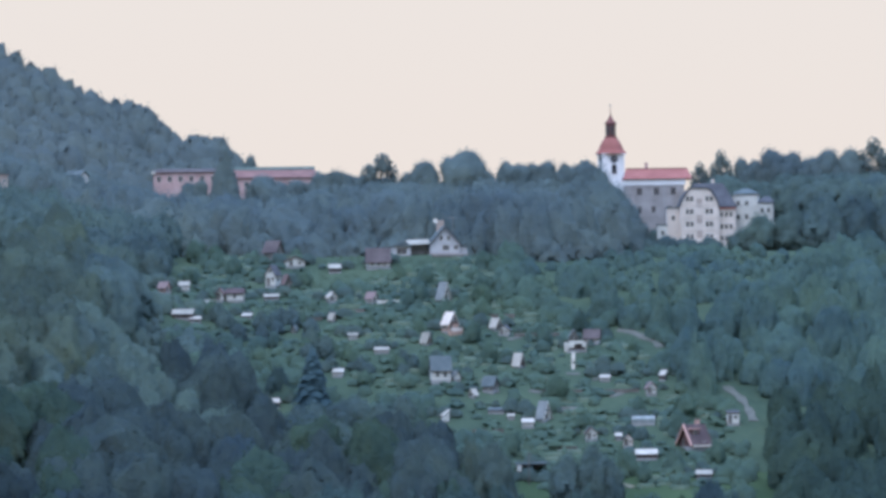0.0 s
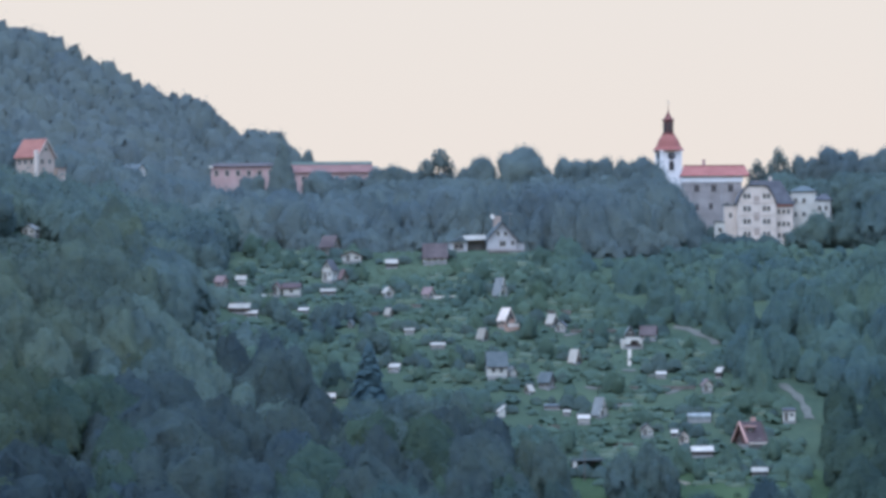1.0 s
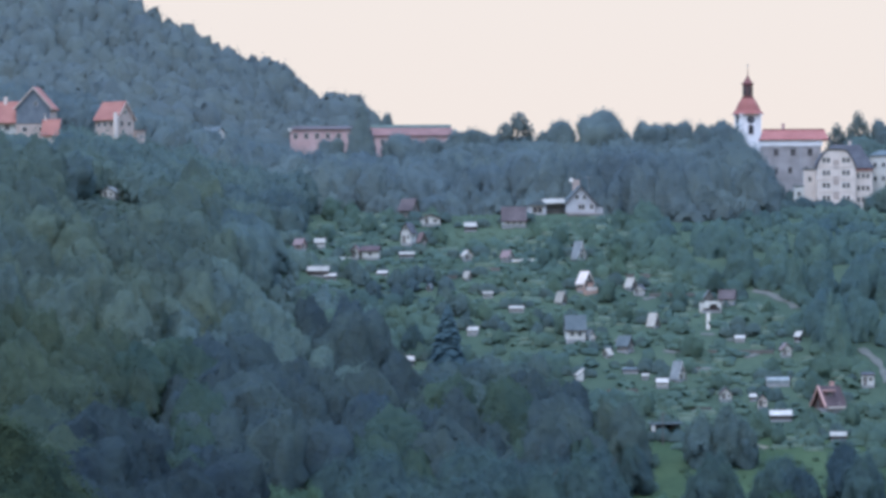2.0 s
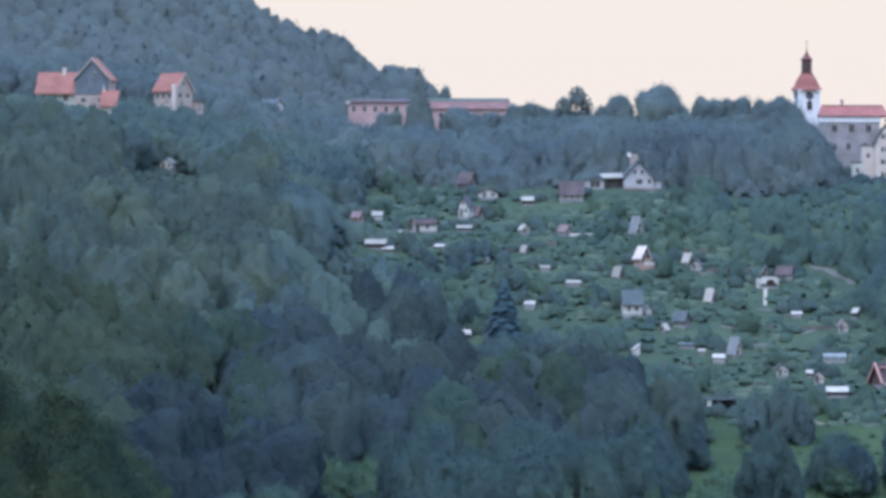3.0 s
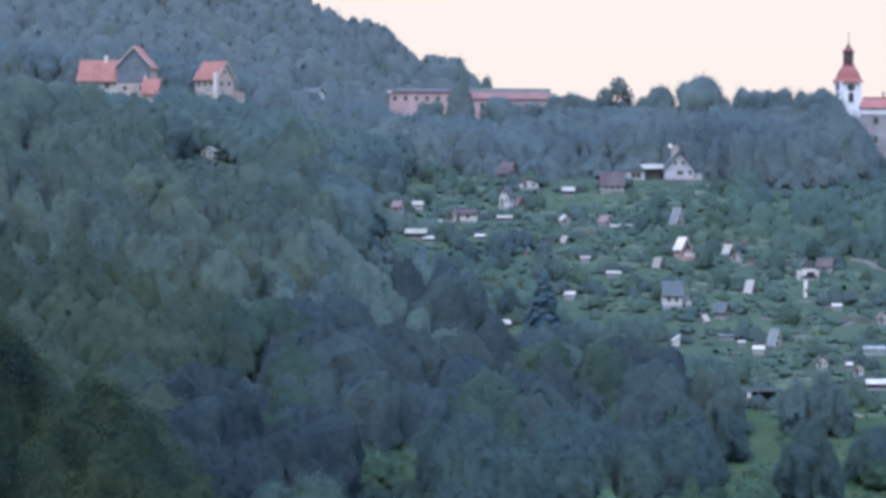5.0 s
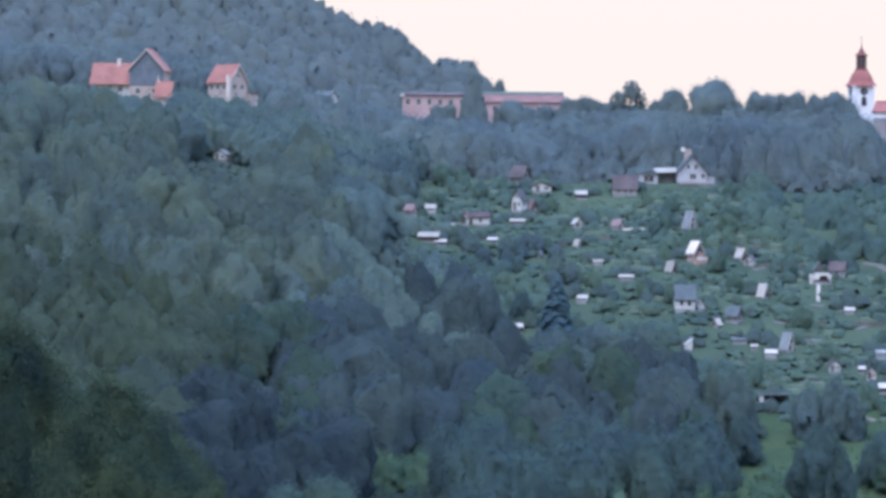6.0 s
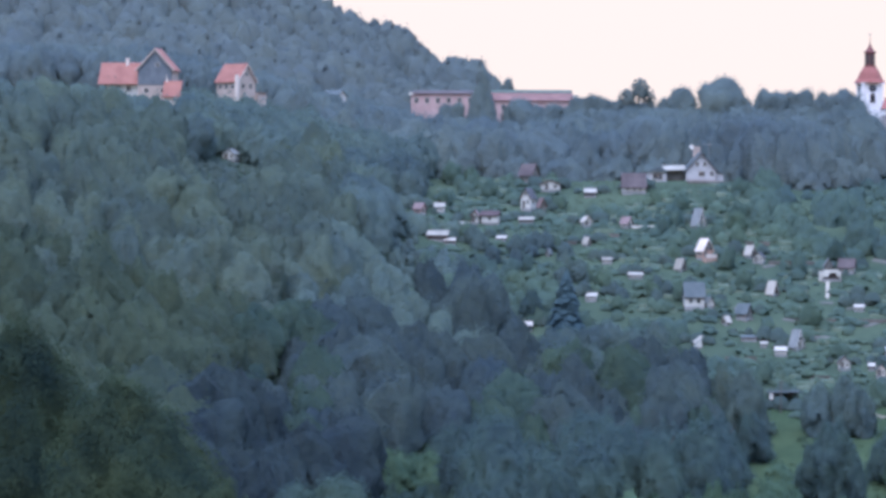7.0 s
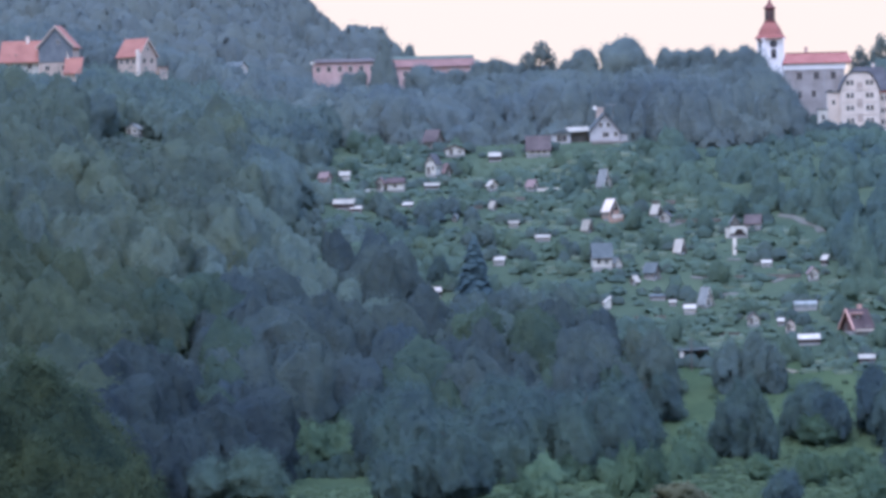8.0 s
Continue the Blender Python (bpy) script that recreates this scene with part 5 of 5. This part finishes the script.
# ---- trees and woods ----
WOOD_LEFT = [(-200, 1056), (-117, 1078), (-102, 1087), (-90, 1100), (-69, 1070), (-64, 1048), (-62, 1007), (-56, 1004), (-44, 970), (-59, 890), (-74, 786), (-135, 710)]
WOOD_UPPER = [(-209, 1105), (-128, 1178), (-101, 1240), (-76, 1225), (-67, 1102), (-69, 1070), (-90, 1100), (-102, 1087), (-117, 1078), (-200, 1056)]
WOOD_SPUR = [(-62, 1007), (-43, 1010), (-22, 976), (-3, 976), (13, 936), (16, 920), (15, 844), (-24, 834), (-59, 850), (-59, 890), (-44, 970)]
WOOD_RIGHT = [(13, 1120), (24, 1115), (47, 1092), (82, 1088), (89, 1132), (134, 1128), (96, 817), (60, 905), (67, 1003), (53, 1018), (53, 1057), (29, 1081), (14, 1090)]
THICKET_EAST = [(13, 1126), (24, 1115), (29, 1081), (53, 1057), (53, 1018), (67, 1003), (63, 944), (57, 951), (61, 1003), (48, 1014), (49, 1049), (30, 1070), (15, 1083), (11, 1120)]
THICKET_WEST = [(-64, 1048), (-62, 1049), (-43, 1056), (-23, 1024), (-2, 1016), (14, 983), (17, 954), (17, 924), (13, 936), (-3, 976), (-22, 976), (-43, 1010), (-62, 1007)]
SLOPE_SHRUBS = [(38, 1128), (50, 1170), (72, 1135), (90, 1130), (82, 1088), (47, 1092), (24, 1115)]
GARDEN_PLOTS = [(-65, 1090), (-48, 1244), (-30, 1099), (-9, 1114), (9, 1131), (16, 1085), (31, 1072), (50, 1053), (49, 1015), (64, 1006), (59, 955), (17, 958), (14, 984), (-2, 1018), (-23, 1026), (-43, 1058), (-61, 1050)]
MOUNTAIN = [(-420, 1500), (-330, 1440), (-200, 1420), (-110, 1420), (-70, 1500), (-68, 1880), (-90, 1915), (-200, 1920), (-440, 1920)]
WOOD_RIDGE = [(-98, 1175), (-60, 1146), (-20, 1150), (8, 1150), (18, 1130), (46, 1140), (44, 1200), (30, 1225), (-60, 1250), (-98, 1250)]
WOOD_TOP = [(-34, 1232), (46, 1232), (44, 1262), (36, 1290), (-34, 1290)]
WOOD_EAST = [(76, 1244), (92, 1240), (96, 1200), (150, 1180), (150, 1300), (76, 1300)]
WOOD_FRONT = [(-96, 1252), (-36, 1252), (-36, 1288), (-96, 1288)]
WOOD_EDGE = [(-80, 838), (-60, 836), (-24, 822), (0, 828), (14, 832), (19, 850), (20, 905), (14, 915), (11, 846), (-24, 836), (-59, 852), (-80, 856)]
MEADOW = [(-60, 752), (20, 735), (80, 745), (75, 930), (62, 950), (20, 950), (16, 830), (-20, 818), (-60, 832)]
HILLTOP_EDGE = [(-66, 1146), (-40, 1140), (-10, 1146), (10, 1147), (20, 1128), (46, 1136), (46, 1146), (24, 1140), (12, 1158), (-20, 1156), (-60, 1154)]
WOOD_BEHIND = [(-230, 1275), (-150, 1268), (-118, 1268), (-86, 1275), (-86, 1325), (-230, 1325)]
LAWN = [(-46, 1132), (-32, 1188), (-11, 1126), (9, 1134), (13, 1120), (-9, 1106), (-30, 1099), (-41, 1110)]
SCRUB_EAST = [(44, 1073), (53, 1067), (57, 1029), (57, 1012), (50, 1017), (46, 1047)]
# trees along the hilltop, against the sky
tree("airy", -16.5, 1275.0, 25.0, 10.6)
tree("ridge", -6.0, 1275.0, 23.3, 12.4)
tree("ridge", 6.3, 1275.0, 26.3, 16.2)
tree("ridge", 12.1, 1275.0, 20.3, 9.4)
tree("ridge", 20.5, 1275.0, 22.8, 10.6)
tree("ridge", 28.6, 1275.0, 22.9, 10.2)
tree("ridge", 35.7, 1275.0, 22.0, 11.3)
tree("ridge", 41.9, 1275.0, 23.0, 12.0)
tree("ridge", -68.3, 1275.0, 18.3, 9.4)
tree("ridge", -48.7, 1275.0, 19.9, 13.2)
tree("ridge", -42.4, 1275.0, 18.3, 11.3)
tree("ridge", -31.4, 1275.0, 21.1, 11.3)
tree("ridge", -25.2, 1275.0, 20.4, 9.4)
tree("ridge", -34.6, 1275.0, 18.2, 11.3)
tree("ridge", -12.7, 1275.0, 17.6, 11.3)
tree("ridge", -22.1, 1275.0, 17.4, 11.3)
tree("ridge", -0.1, 1275.0, 16.5, 11.3)
tree("edge", 40.8, 1190.0, 20.9, 19.0)
tree("edge", 43.0, 1240.0, 23.2, 11.0)
tree("edge", 37.0, 1235.0, 21.6, 12.0)
tree("edge", 46.8, 1225.0, 18.4, 10.0)
tree("edge", 49.2, 1215.0, 14.6, 9.0)
tree("edge", 51.0, 1205.0, 9.4, 8.0)
tree("edge", 36.4, 1190.0, 16.4, 16.1)
tree("edge", 44.4, 1190.0, 11.7, 14.6)
tree("edge", 29.8, 1190.0, 16.4, 16.1)
tree("edge", 48.0, 1190.0, 7.9, 10.2)
tree("airy", 77.7, 1275.0, 24.9, 7.2)
tree("airy", 71.7, 1275.0, 21.4, 6.3)
tree("ridge", 85.3, 1275.0, 23.1, 9.4)
tree("ridge", 93.2, 1275.0, 25.5, 13.2)
tree("ridge", 100.2, 1275.0, 23.4, 11.3)
tree("ridge", 105.3, 1275.0, 25.2, 13.2)
tree("ridge", 113.6, 1275.0, 25.5, 10.2)
tree("airy", 119.9, 1275.0, 27.9, 9.4)
tree("ridge", 126.9, 1275.0, 25.7, 11.3)
tree("ridge", 136.3, 1275.0, 25.3, 15.0)
tree("ridge", 89.2, 1275.0, 21.9, 11.3)
tree("ridge", 109.6, 1275.0, 21.7, 11.3)
tree("bush", 82.0, 1185.0, 10.4, 13.1)
tree("bush", 90.1, 1185.0, 11.9, 13.1)
tree("bush", 98.8, 1185.0, 15.7, 16.0)
tree("bush", 107.6, 1185.0, 17.2, 16.0)
tree("bush", 116.3, 1185.0, 17.2, 16.0)
tree("bush", 76.9, 1185.0, 6.0, 8.7)
tree("bush", 94.4, 1185.0, 6.6, 13.1)
tree("bush", 126.5, 1185.0, 18.6, 17.5)
tree("bush", 57.3, 1172.0, 5.0, 8.6)
tree("bush", 62.3, 1172.0, 4.2, 10.1)
tree("bush", 68.1, 1172.0, 4.2, 8.6)
tree("bush", 50.1, 1172.0, 4.4, 8.6)
tree("bush", 52.9, 1172.0, 4.2, 8.6)
tree("bush", 52.6, 1226.0, 6.2, 6.0)
tree("bush", 56.5, 1226.0, 5.5, 6.0)
tree("bush", 60.6, 1226.0, 4.9, 5.4)
tree("bush", 50.0, 1226.0, 6.5, 6.0)
tree("column", -60.3, 1275.0, 29.6, 11.5)
tree("ridge", -57.4, 1362.0, 24.1, 6.7)
# a spruce, and a dark tree behind the half-hidden shed
tree("fir", -28.7, 1010.5, 14.4, 9.2)
tree("dark", -36.6, 1018.5, 8.2, 6.0)
# trees on and about the meadow
tree("dark", -26.8, 788.5, 14.4, 11.6)
tree("dark", -23.2, 795.5, 12.2, 8.8)
tree("dark", -32.3, 790.5, 11.6, 9.7)
tree("scrub", -19.1, 902.0, 5.2, 8.3)
tree("scrub", -7.0, 841.0, 7.0, 9.7)
tree("scrub", -14.9, 789.0, 4.2, 4.4)
tree("scrub", -10.9, 781.5, 5.0, 5.0)
tree("scrub", 2.9, 786.0, 10.5, 7.0)
tree("scrub", 7.3, 797.5, 9.2, 6.9)
tree("slope", 10.2, 946.0, 15.0, 11.0)
tree("slope", 5.6, 953.0, 13.0, 8.5)
tree("dark", 11.6, 930.0, 11.0, 8.0)
tree("bush", 25.2, 948.5, 11.3, 9.3)
tree("bush", 30.4, 948.0, 13.7, 9.8)
tree("bush", 33.9, 946.5, 10.6, 7.4)
tree("dark", 23.4, 899.0, 13.6, 8.2)
tree("dark", 29.2, 895.0, 14.9, 8.4)
tree("dark", 21.1, 901.0, 8.8, 6.0)
tree("dark", 37.7, 915.0, 9.7, 8.3)
tree("dark", 44.9, 911.5, 10.4, 7.2)
tree("scrub", 41.4, 910.5, 6.6, 10.1)
tree("dark", 26.4, 896.0, 17.7, 11.0)
tree("dark", 30.0, 894.5, 12.9, 7.0)
tree("dark", 23.6, 901.0, 8.8, 6.6)
tree("dark", 40.3, 915.0, 12.4, 11.2)
tree("dark", 43.1, 912.0, 8.0, 7.2)
tree("dark", 36.6, 915.5, 8.6, 6.7)
tree("dark", 52.9, 917.5, 14.6, 9.5)
tree("dark", 56.1, 907.5, 15.0, 10.0)
tree("scrub", 45.1, 843.0, 5.6, 6.2)
tree("scrub", 34.7, 804.5, 7.4, 7.7)
tree("dark", 28.3, 754.0, 6.6, 7.8)
tree("scrub", 43.2, 756.5, 7.2, 7.4)
tree("scrub", 27.1, 828.0, 5.3, 6.4)
tree("scrub", 40.5, 823.0, 5.2, 5.6)
tree("dark", 51.3, 801.5, 10.2, 9.8)
tree("dry", 11.6, 745.0, 5.0, 10.2)
tree("scrub", -57.8, 883.5, 9.5, 12.2)
tree("scrub", -52.6, 892.0, 9.6, 13.1)
tree("scrub", -49.9, 890.0, 4.8, 8.7)
tree("dark", -37.2, 781.5, 10.2, 8.6)
tree("dark", -61.2, 792.5, 10.7, 13.6)
tree("dark", -69.3, 795.5, 9.2, 12.7)
tree("dark", -76.4, 798.0, 8.2, 11.8)
tree("dark", -83.6, 800.5, 7.7, 11.8)
# near trees below the viewpoint
tree("near", -47.4, 318.0, 21.7, 17.6)
tree("near", -60.4, 335.0, 25.8, 18.1)
tree("near", -37.0, 305.0, 21.5, 15.0)
tree("near", -71.9, 340.0, 30.0, 17.5)
tree("near", -31.6, 298.0, 16.8, 8.8)



def by_hut(x, y):
    """On a hut, or close enough before one to hide it."""
    return any(abs(x - a) < 4.2 and -12 < y - b < 4 for a, b in SPOTS) or any(abs(x - a) < 2.4 and -10 < y - b < 2 for a, b in TRODDEN)


def on_hut(x, y):
    """On a hut or a path, or on the steps."""
    return any(abs(x - a) < 2.4 and -2.7 < y - b < 2.4 for a, b in SPOTS) or any(abs(x - a) < 1.7 and -7 < y - b < 2 for a, b in TRODDEN) or abs(x - 29.4) < 1.6 and 1030 < y < 1049


def before_wood_hut(x, y):
    """Before the hut in the wood, or where the meadow opens beside the spur."""
    return x > 5 + 0.02 * (y - 900) or -59 < x < -45 and y < 897 or abs(x + 37.5) < 4.5 and 975 < y < 1026 or -34 < x < -22 and 958 < y < 1026


def before_lone_hut(x, y):
    """Before the hut on the slope, or before the long sheds at the edge of the wood."""
    return 985 < y < 1100 and -0.0675 < x / y < -0.0512 or abs(x / y + 0.1013) < (0.0075 if y < 1096 else 0.0034) and 1000 < y < 1104


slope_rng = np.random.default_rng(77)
# sunny and shady parts are told apart by paler and darker leaf colours
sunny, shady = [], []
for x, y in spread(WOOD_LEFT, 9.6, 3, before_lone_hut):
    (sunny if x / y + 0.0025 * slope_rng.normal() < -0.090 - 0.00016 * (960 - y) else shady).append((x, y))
haze_rng = np.random.default_rng(78)
# upper trees take the haze-paled colour, lower ones the darker
high = {p for p in sunny if p[1] + 9 * haze_rng.normal() > 925}
woodland("woodland", "light green broadleaf wood covering the upper slope, paled for haze", [p for i, p in enumerate(sunny) if i % 7 and p in high], LEAF_SLOPE_HAZE, (11, 20), 5)
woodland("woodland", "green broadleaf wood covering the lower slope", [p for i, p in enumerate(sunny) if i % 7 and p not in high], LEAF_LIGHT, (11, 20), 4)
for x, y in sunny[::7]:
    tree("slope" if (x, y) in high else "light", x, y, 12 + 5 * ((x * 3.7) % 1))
# leaf colours darken in steps downhill, where less haze would lie between
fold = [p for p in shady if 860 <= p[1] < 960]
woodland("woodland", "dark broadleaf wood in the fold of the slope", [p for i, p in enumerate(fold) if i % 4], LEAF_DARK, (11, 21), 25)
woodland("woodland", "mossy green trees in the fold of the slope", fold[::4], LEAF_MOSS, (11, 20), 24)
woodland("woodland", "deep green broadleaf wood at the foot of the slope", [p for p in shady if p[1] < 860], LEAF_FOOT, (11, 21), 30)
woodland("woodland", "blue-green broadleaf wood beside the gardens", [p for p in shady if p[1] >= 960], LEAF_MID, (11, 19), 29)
for i, (near, far, low, high) in enumerate([(1002, 1019, 8, 12.5), (1022, 1040, 6, 9), (1044, 1060, 3.6, 6), (1063, 1076, 1.6, 3)]):
    row = spread([(-0.1105 * near, near), (-0.0925 * near, near), (-0.0925 * far, far), (-0.1105 * far, far)], 6.4 - 0.8 * i, 94 + 10 * i)
    woodland("woodland", "young wood growing lower towards the lone hut", row, LEAF_SLOPE_HAZE, (low, high), 120 + i, cards=420, slim=0.95, loose=0.28)
lawn = [(-122 + 2.1 * i + 0.9 * math.sin(7.0 * j), 1073 + 2.4 * j + 0.8 * math.sin(5.0 * i)) for i in range(12) for j in range(9)]
woodland("shrubs", "young bushes round the lone hut", [p for p in lawn if not on_hut(*p)], LEAF_SLOPE_HAZE, (0.5, 1.2), 98, lobes=12, cards=120, leaf=0.3, slim=3.2, low=-0.5, level=2, skyward=3.0)
upper = spread(WOOD_UPPER, 5.6, 14, before_lone_hut)
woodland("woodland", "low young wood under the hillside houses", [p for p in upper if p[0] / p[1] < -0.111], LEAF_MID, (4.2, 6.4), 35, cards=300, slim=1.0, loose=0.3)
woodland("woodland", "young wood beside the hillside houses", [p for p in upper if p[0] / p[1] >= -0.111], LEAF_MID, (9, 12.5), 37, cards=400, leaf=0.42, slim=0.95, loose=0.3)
woodland("woodland", "dark trees before the long houses", spread(WOOD_FRONT, 7.4, 41), LEAF_RIDGE_HAZE, (14, 17), 42)
woodland("woodland", "dark wood behind the hillside houses", spread(WOOD_BEHIND, 7.5, 16, by_hut), LEAF_RIDGE_HAZE, (12, 15), 36)
spur_places = spread(WOOD_SPUR, 10.2, 8, before_wood_hut)
upper_spur = [p for p in spur_places if p[1] >= 905]
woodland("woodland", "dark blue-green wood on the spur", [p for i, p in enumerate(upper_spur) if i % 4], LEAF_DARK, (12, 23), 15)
woodland("woodland", "mossy green trees among the wood on the spur", upper_spur[::4], LEAF_MOSS, (12, 21), 16)
# the front row takes the leaf tone with little haze
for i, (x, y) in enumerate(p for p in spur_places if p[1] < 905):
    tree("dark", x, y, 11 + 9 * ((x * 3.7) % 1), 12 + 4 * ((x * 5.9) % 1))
east = spread(WOOD_RIGHT, 8.8, 9, lambda x, y: abs(x / y - 0.0635) < 0.0062 and 925 < y < 1020)
# below y 1000 a darker leaf copy: haze is coloured into the rest
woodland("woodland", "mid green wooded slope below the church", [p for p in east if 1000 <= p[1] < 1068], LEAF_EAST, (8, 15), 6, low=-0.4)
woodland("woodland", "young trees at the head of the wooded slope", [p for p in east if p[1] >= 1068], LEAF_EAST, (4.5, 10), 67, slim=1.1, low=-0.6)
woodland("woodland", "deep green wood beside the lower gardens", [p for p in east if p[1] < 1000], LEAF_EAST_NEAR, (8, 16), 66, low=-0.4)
woodland("woodland", "low shrubby slope under the villa", spread(SLOPE_SHRUBS, 4.6, 19), LEAF_EAST, (1.8, 3.4), 26, cards=160, slim=1.5, low=-0.6)
ridge_places = spread(WOOD_RIDGE, 9.4, 10, by_hut)
middle = [p for p in ridge_places if -34 < p[0] < 30]
# hilltop woods wear the hazed leaf colour
woodland("woodland", "dark wood along the hilltop edge", [p for p in ridge_places if p not in middle], LEAF_RIDGE_HAZE, (11, 17), 7, slim=0.95)
woodland("woodland", "tall dark trees behind the hilltop house", middle, LEAF_RIDGE_HAZE, (15, 20), 8, slim=0.8)
woodland("woodland", "dense trees behind the hilltop house", spread(WOOD_TOP, 7.4, 17, by_hut), LEAF_RIDGE_HAZE, (14.5, 19), 27, slim=0.72, low=0.3, taper=0.1)
woodland("woodland", "tall trees beside the monastery", spread(WOOD_EAST, 7.4, 18), LEAF_MID, (15, 20), 28, slim=0.66, low=0.3, taper=0.1)
# the mountain's haze sits in its leaf colour
woodland("woodland", "far wood on the mountain", spread(MOUNTAIN, 9.6, 12), LEAF_FAR_HAZE, (9, 18), 11, lobes=16, cards=130, leaf=0.26, slim=0.8, level=2, loose=0.16)
for i, (x, y) in enumerate(spread(GARDEN_PLOTS, 8.0, 21, by_hut)):
    if i % 5 < 2:
        tree("fruit", x, y, 3.6 + 2.4 * ((x * 3.7) % 1))
GARDEN_EDGE = [(-60, 1050), (-43, 1058), (-23, 1030), (0, 1020), (14, 988), (24, 988), (6, 1032), (-18, 1052), (-38, 1082), (-58, 1080)]
for x, y in spread(GARDEN_EDGE, 6.6, 141, lambda x, y: any(abs(x - a) < 3.8 and -4 < b - y < 14 for a, b in SPOTS)):
    tree("bush", x, y, 3.2 + 2.2 * ((x * 3.7) % 1))
for x, y in spread([(-35, 982), (-6, 978), (-8, 1004), (-22, 1002), (-35, 996)], 5.6, 143, lambda x, y: any(abs(x - a) < 3.8 and -4 < b - y < 20 for a, b in SPOTS)):
    tree("bush", x, y, 5.0 + 3.0 * ((x * 3.7) % 1))
woodland("shrubs", "green thicket between the gardens and the wood", spread(THICKET_EAST, 4.0, 61, by_hut) + spread(SCRUB_EAST, 3.6, 64, by_hut) + spread(THICKET_WEST, 4.4, 62, by_hut), SHRUB, (1.6, 4.2), 63, lobes=10, cards=260, leaf=0.6, slim=1.6, low=-0.6, level=2, loose=0.25, skyward=3.0)
opening = [(x, y) for x, y in spread([(-76, 1100), (-56, 1100), (-50, 985), (-68, 985)], 3.6, 65, by_hut) if -0.0675 < x / y < -0.0505]
woodland("shrubs", "bushes and saplings at the edge of the wood by the long sheds", opening, LEAF_MID, (1.6, 4.6), 68, lobes=30, cards=420, leaf=0.22, slim=1.3, low=-0.5, level=2, loose=0.25)
# bushes added behind each hut to darken its edges, none known there
hedge_rng = np.random.default_rng(91)
hedges = []
for a, b in SPOTS:
    if 930 < b < 1130 and -70 < a < 70:
        hedges += [(a + s * (2.6 + hedge_rng.random()), b + 3.0 + 1.5 * hedge_rng.random()) for s in (-1, 0, 1)]
woodland("shrubs", "added hedges and bushes that darken the edges of garden huts", [p for p in hedges if not on_hut(*p)], HEDGE_DARK, (1.2, 3.2), 92, lobes=12, cards=420, leaf=0.45, slim=1.7, low=-0.5, level=2, loose=0.28, skyward=3.0)
beds(spread(GARDEN_PLOTS, 5.2, 51, by_hut), 52)
woodland("shrubs", "low green shrubs and weeds between the garden plots", spread(GARDEN_PLOTS, 3.6, 22, on_hut), SHRUB, (0.4, 1.5), 23, lobes=24, cards=200, leaf=0.4, slim=4.2, low=-0.7, level=1, loose=0.3, soft=0.24, skyward=3.0)
woodland("shrubs", "green bushes and hedges between the garden plots", spread(GARDEN_PLOTS, 6.4, 24, by_hut), SHRUB, (1.3, 3.4), 25, lobes=40, cards=420, leaf=0.26, slim=1.5, low=-0.5, level=2, loose=0.28, soft=0.22, skyward=2.2)
woodland("shrubs", "overgrown bushes along the edge of the wood and the meadow", spread(WOOD_EDGE, 5.6, 71, lambda x, y: -62 < x < -42), HEDGE, (1.2, 7.5), 72, lobes=14, cards=420, leaf=0.5, slim=1.05, low=-0.4, loose=0.3, skyward=3.0)
foot = [(-63 + 2.6 * i + 0.8 * math.sin(i * 5.0), 864 + 5.5 * j + 2.5 * math.sin(i * 3.0)) for i in range(9) for j in range(6)]
woodland("shrubs", "green bushes where the wood meets the meadow", foot, LEAF_MOSS, (1.5, 4.8), 95, lobes=12, cards=320, leaf=0.5, slim=1.1, low=-0.5, loose=0.3, skyward=3.0)
woodland("shrubs", "scattered bushes and tall weeds on the meadow", spread(MEADOW, 3.8, 73), MEADOW_WEED, (0.3, 1.3), 74, lobes=9, cards=120, leaf=0.7, slim=2.8, low=-0.7, level=1, loose=0.4, skyward=3.0)
woodland("shrubs", "tufts of tall grass and weeds on the hilltop lawn", spread(LAWN, 2.6, 81, on_hut), GRASS, (0.2, 0.7), 82, lobes=7, cards=60, leaf=0.7, slim=2.4, low=-0.7, level=1, skyward=3.0)
woodland("shrubs", "dark bushes along the hilltop wood", spread(HILLTOP_EDGE, 5.0, 75, by_hut), LEAF_RIDGE_HAZE, (3.0, 9.0), 76, cards=420, leaf=0.6, slim=1.25, low=-0.5, skyward=3.0)
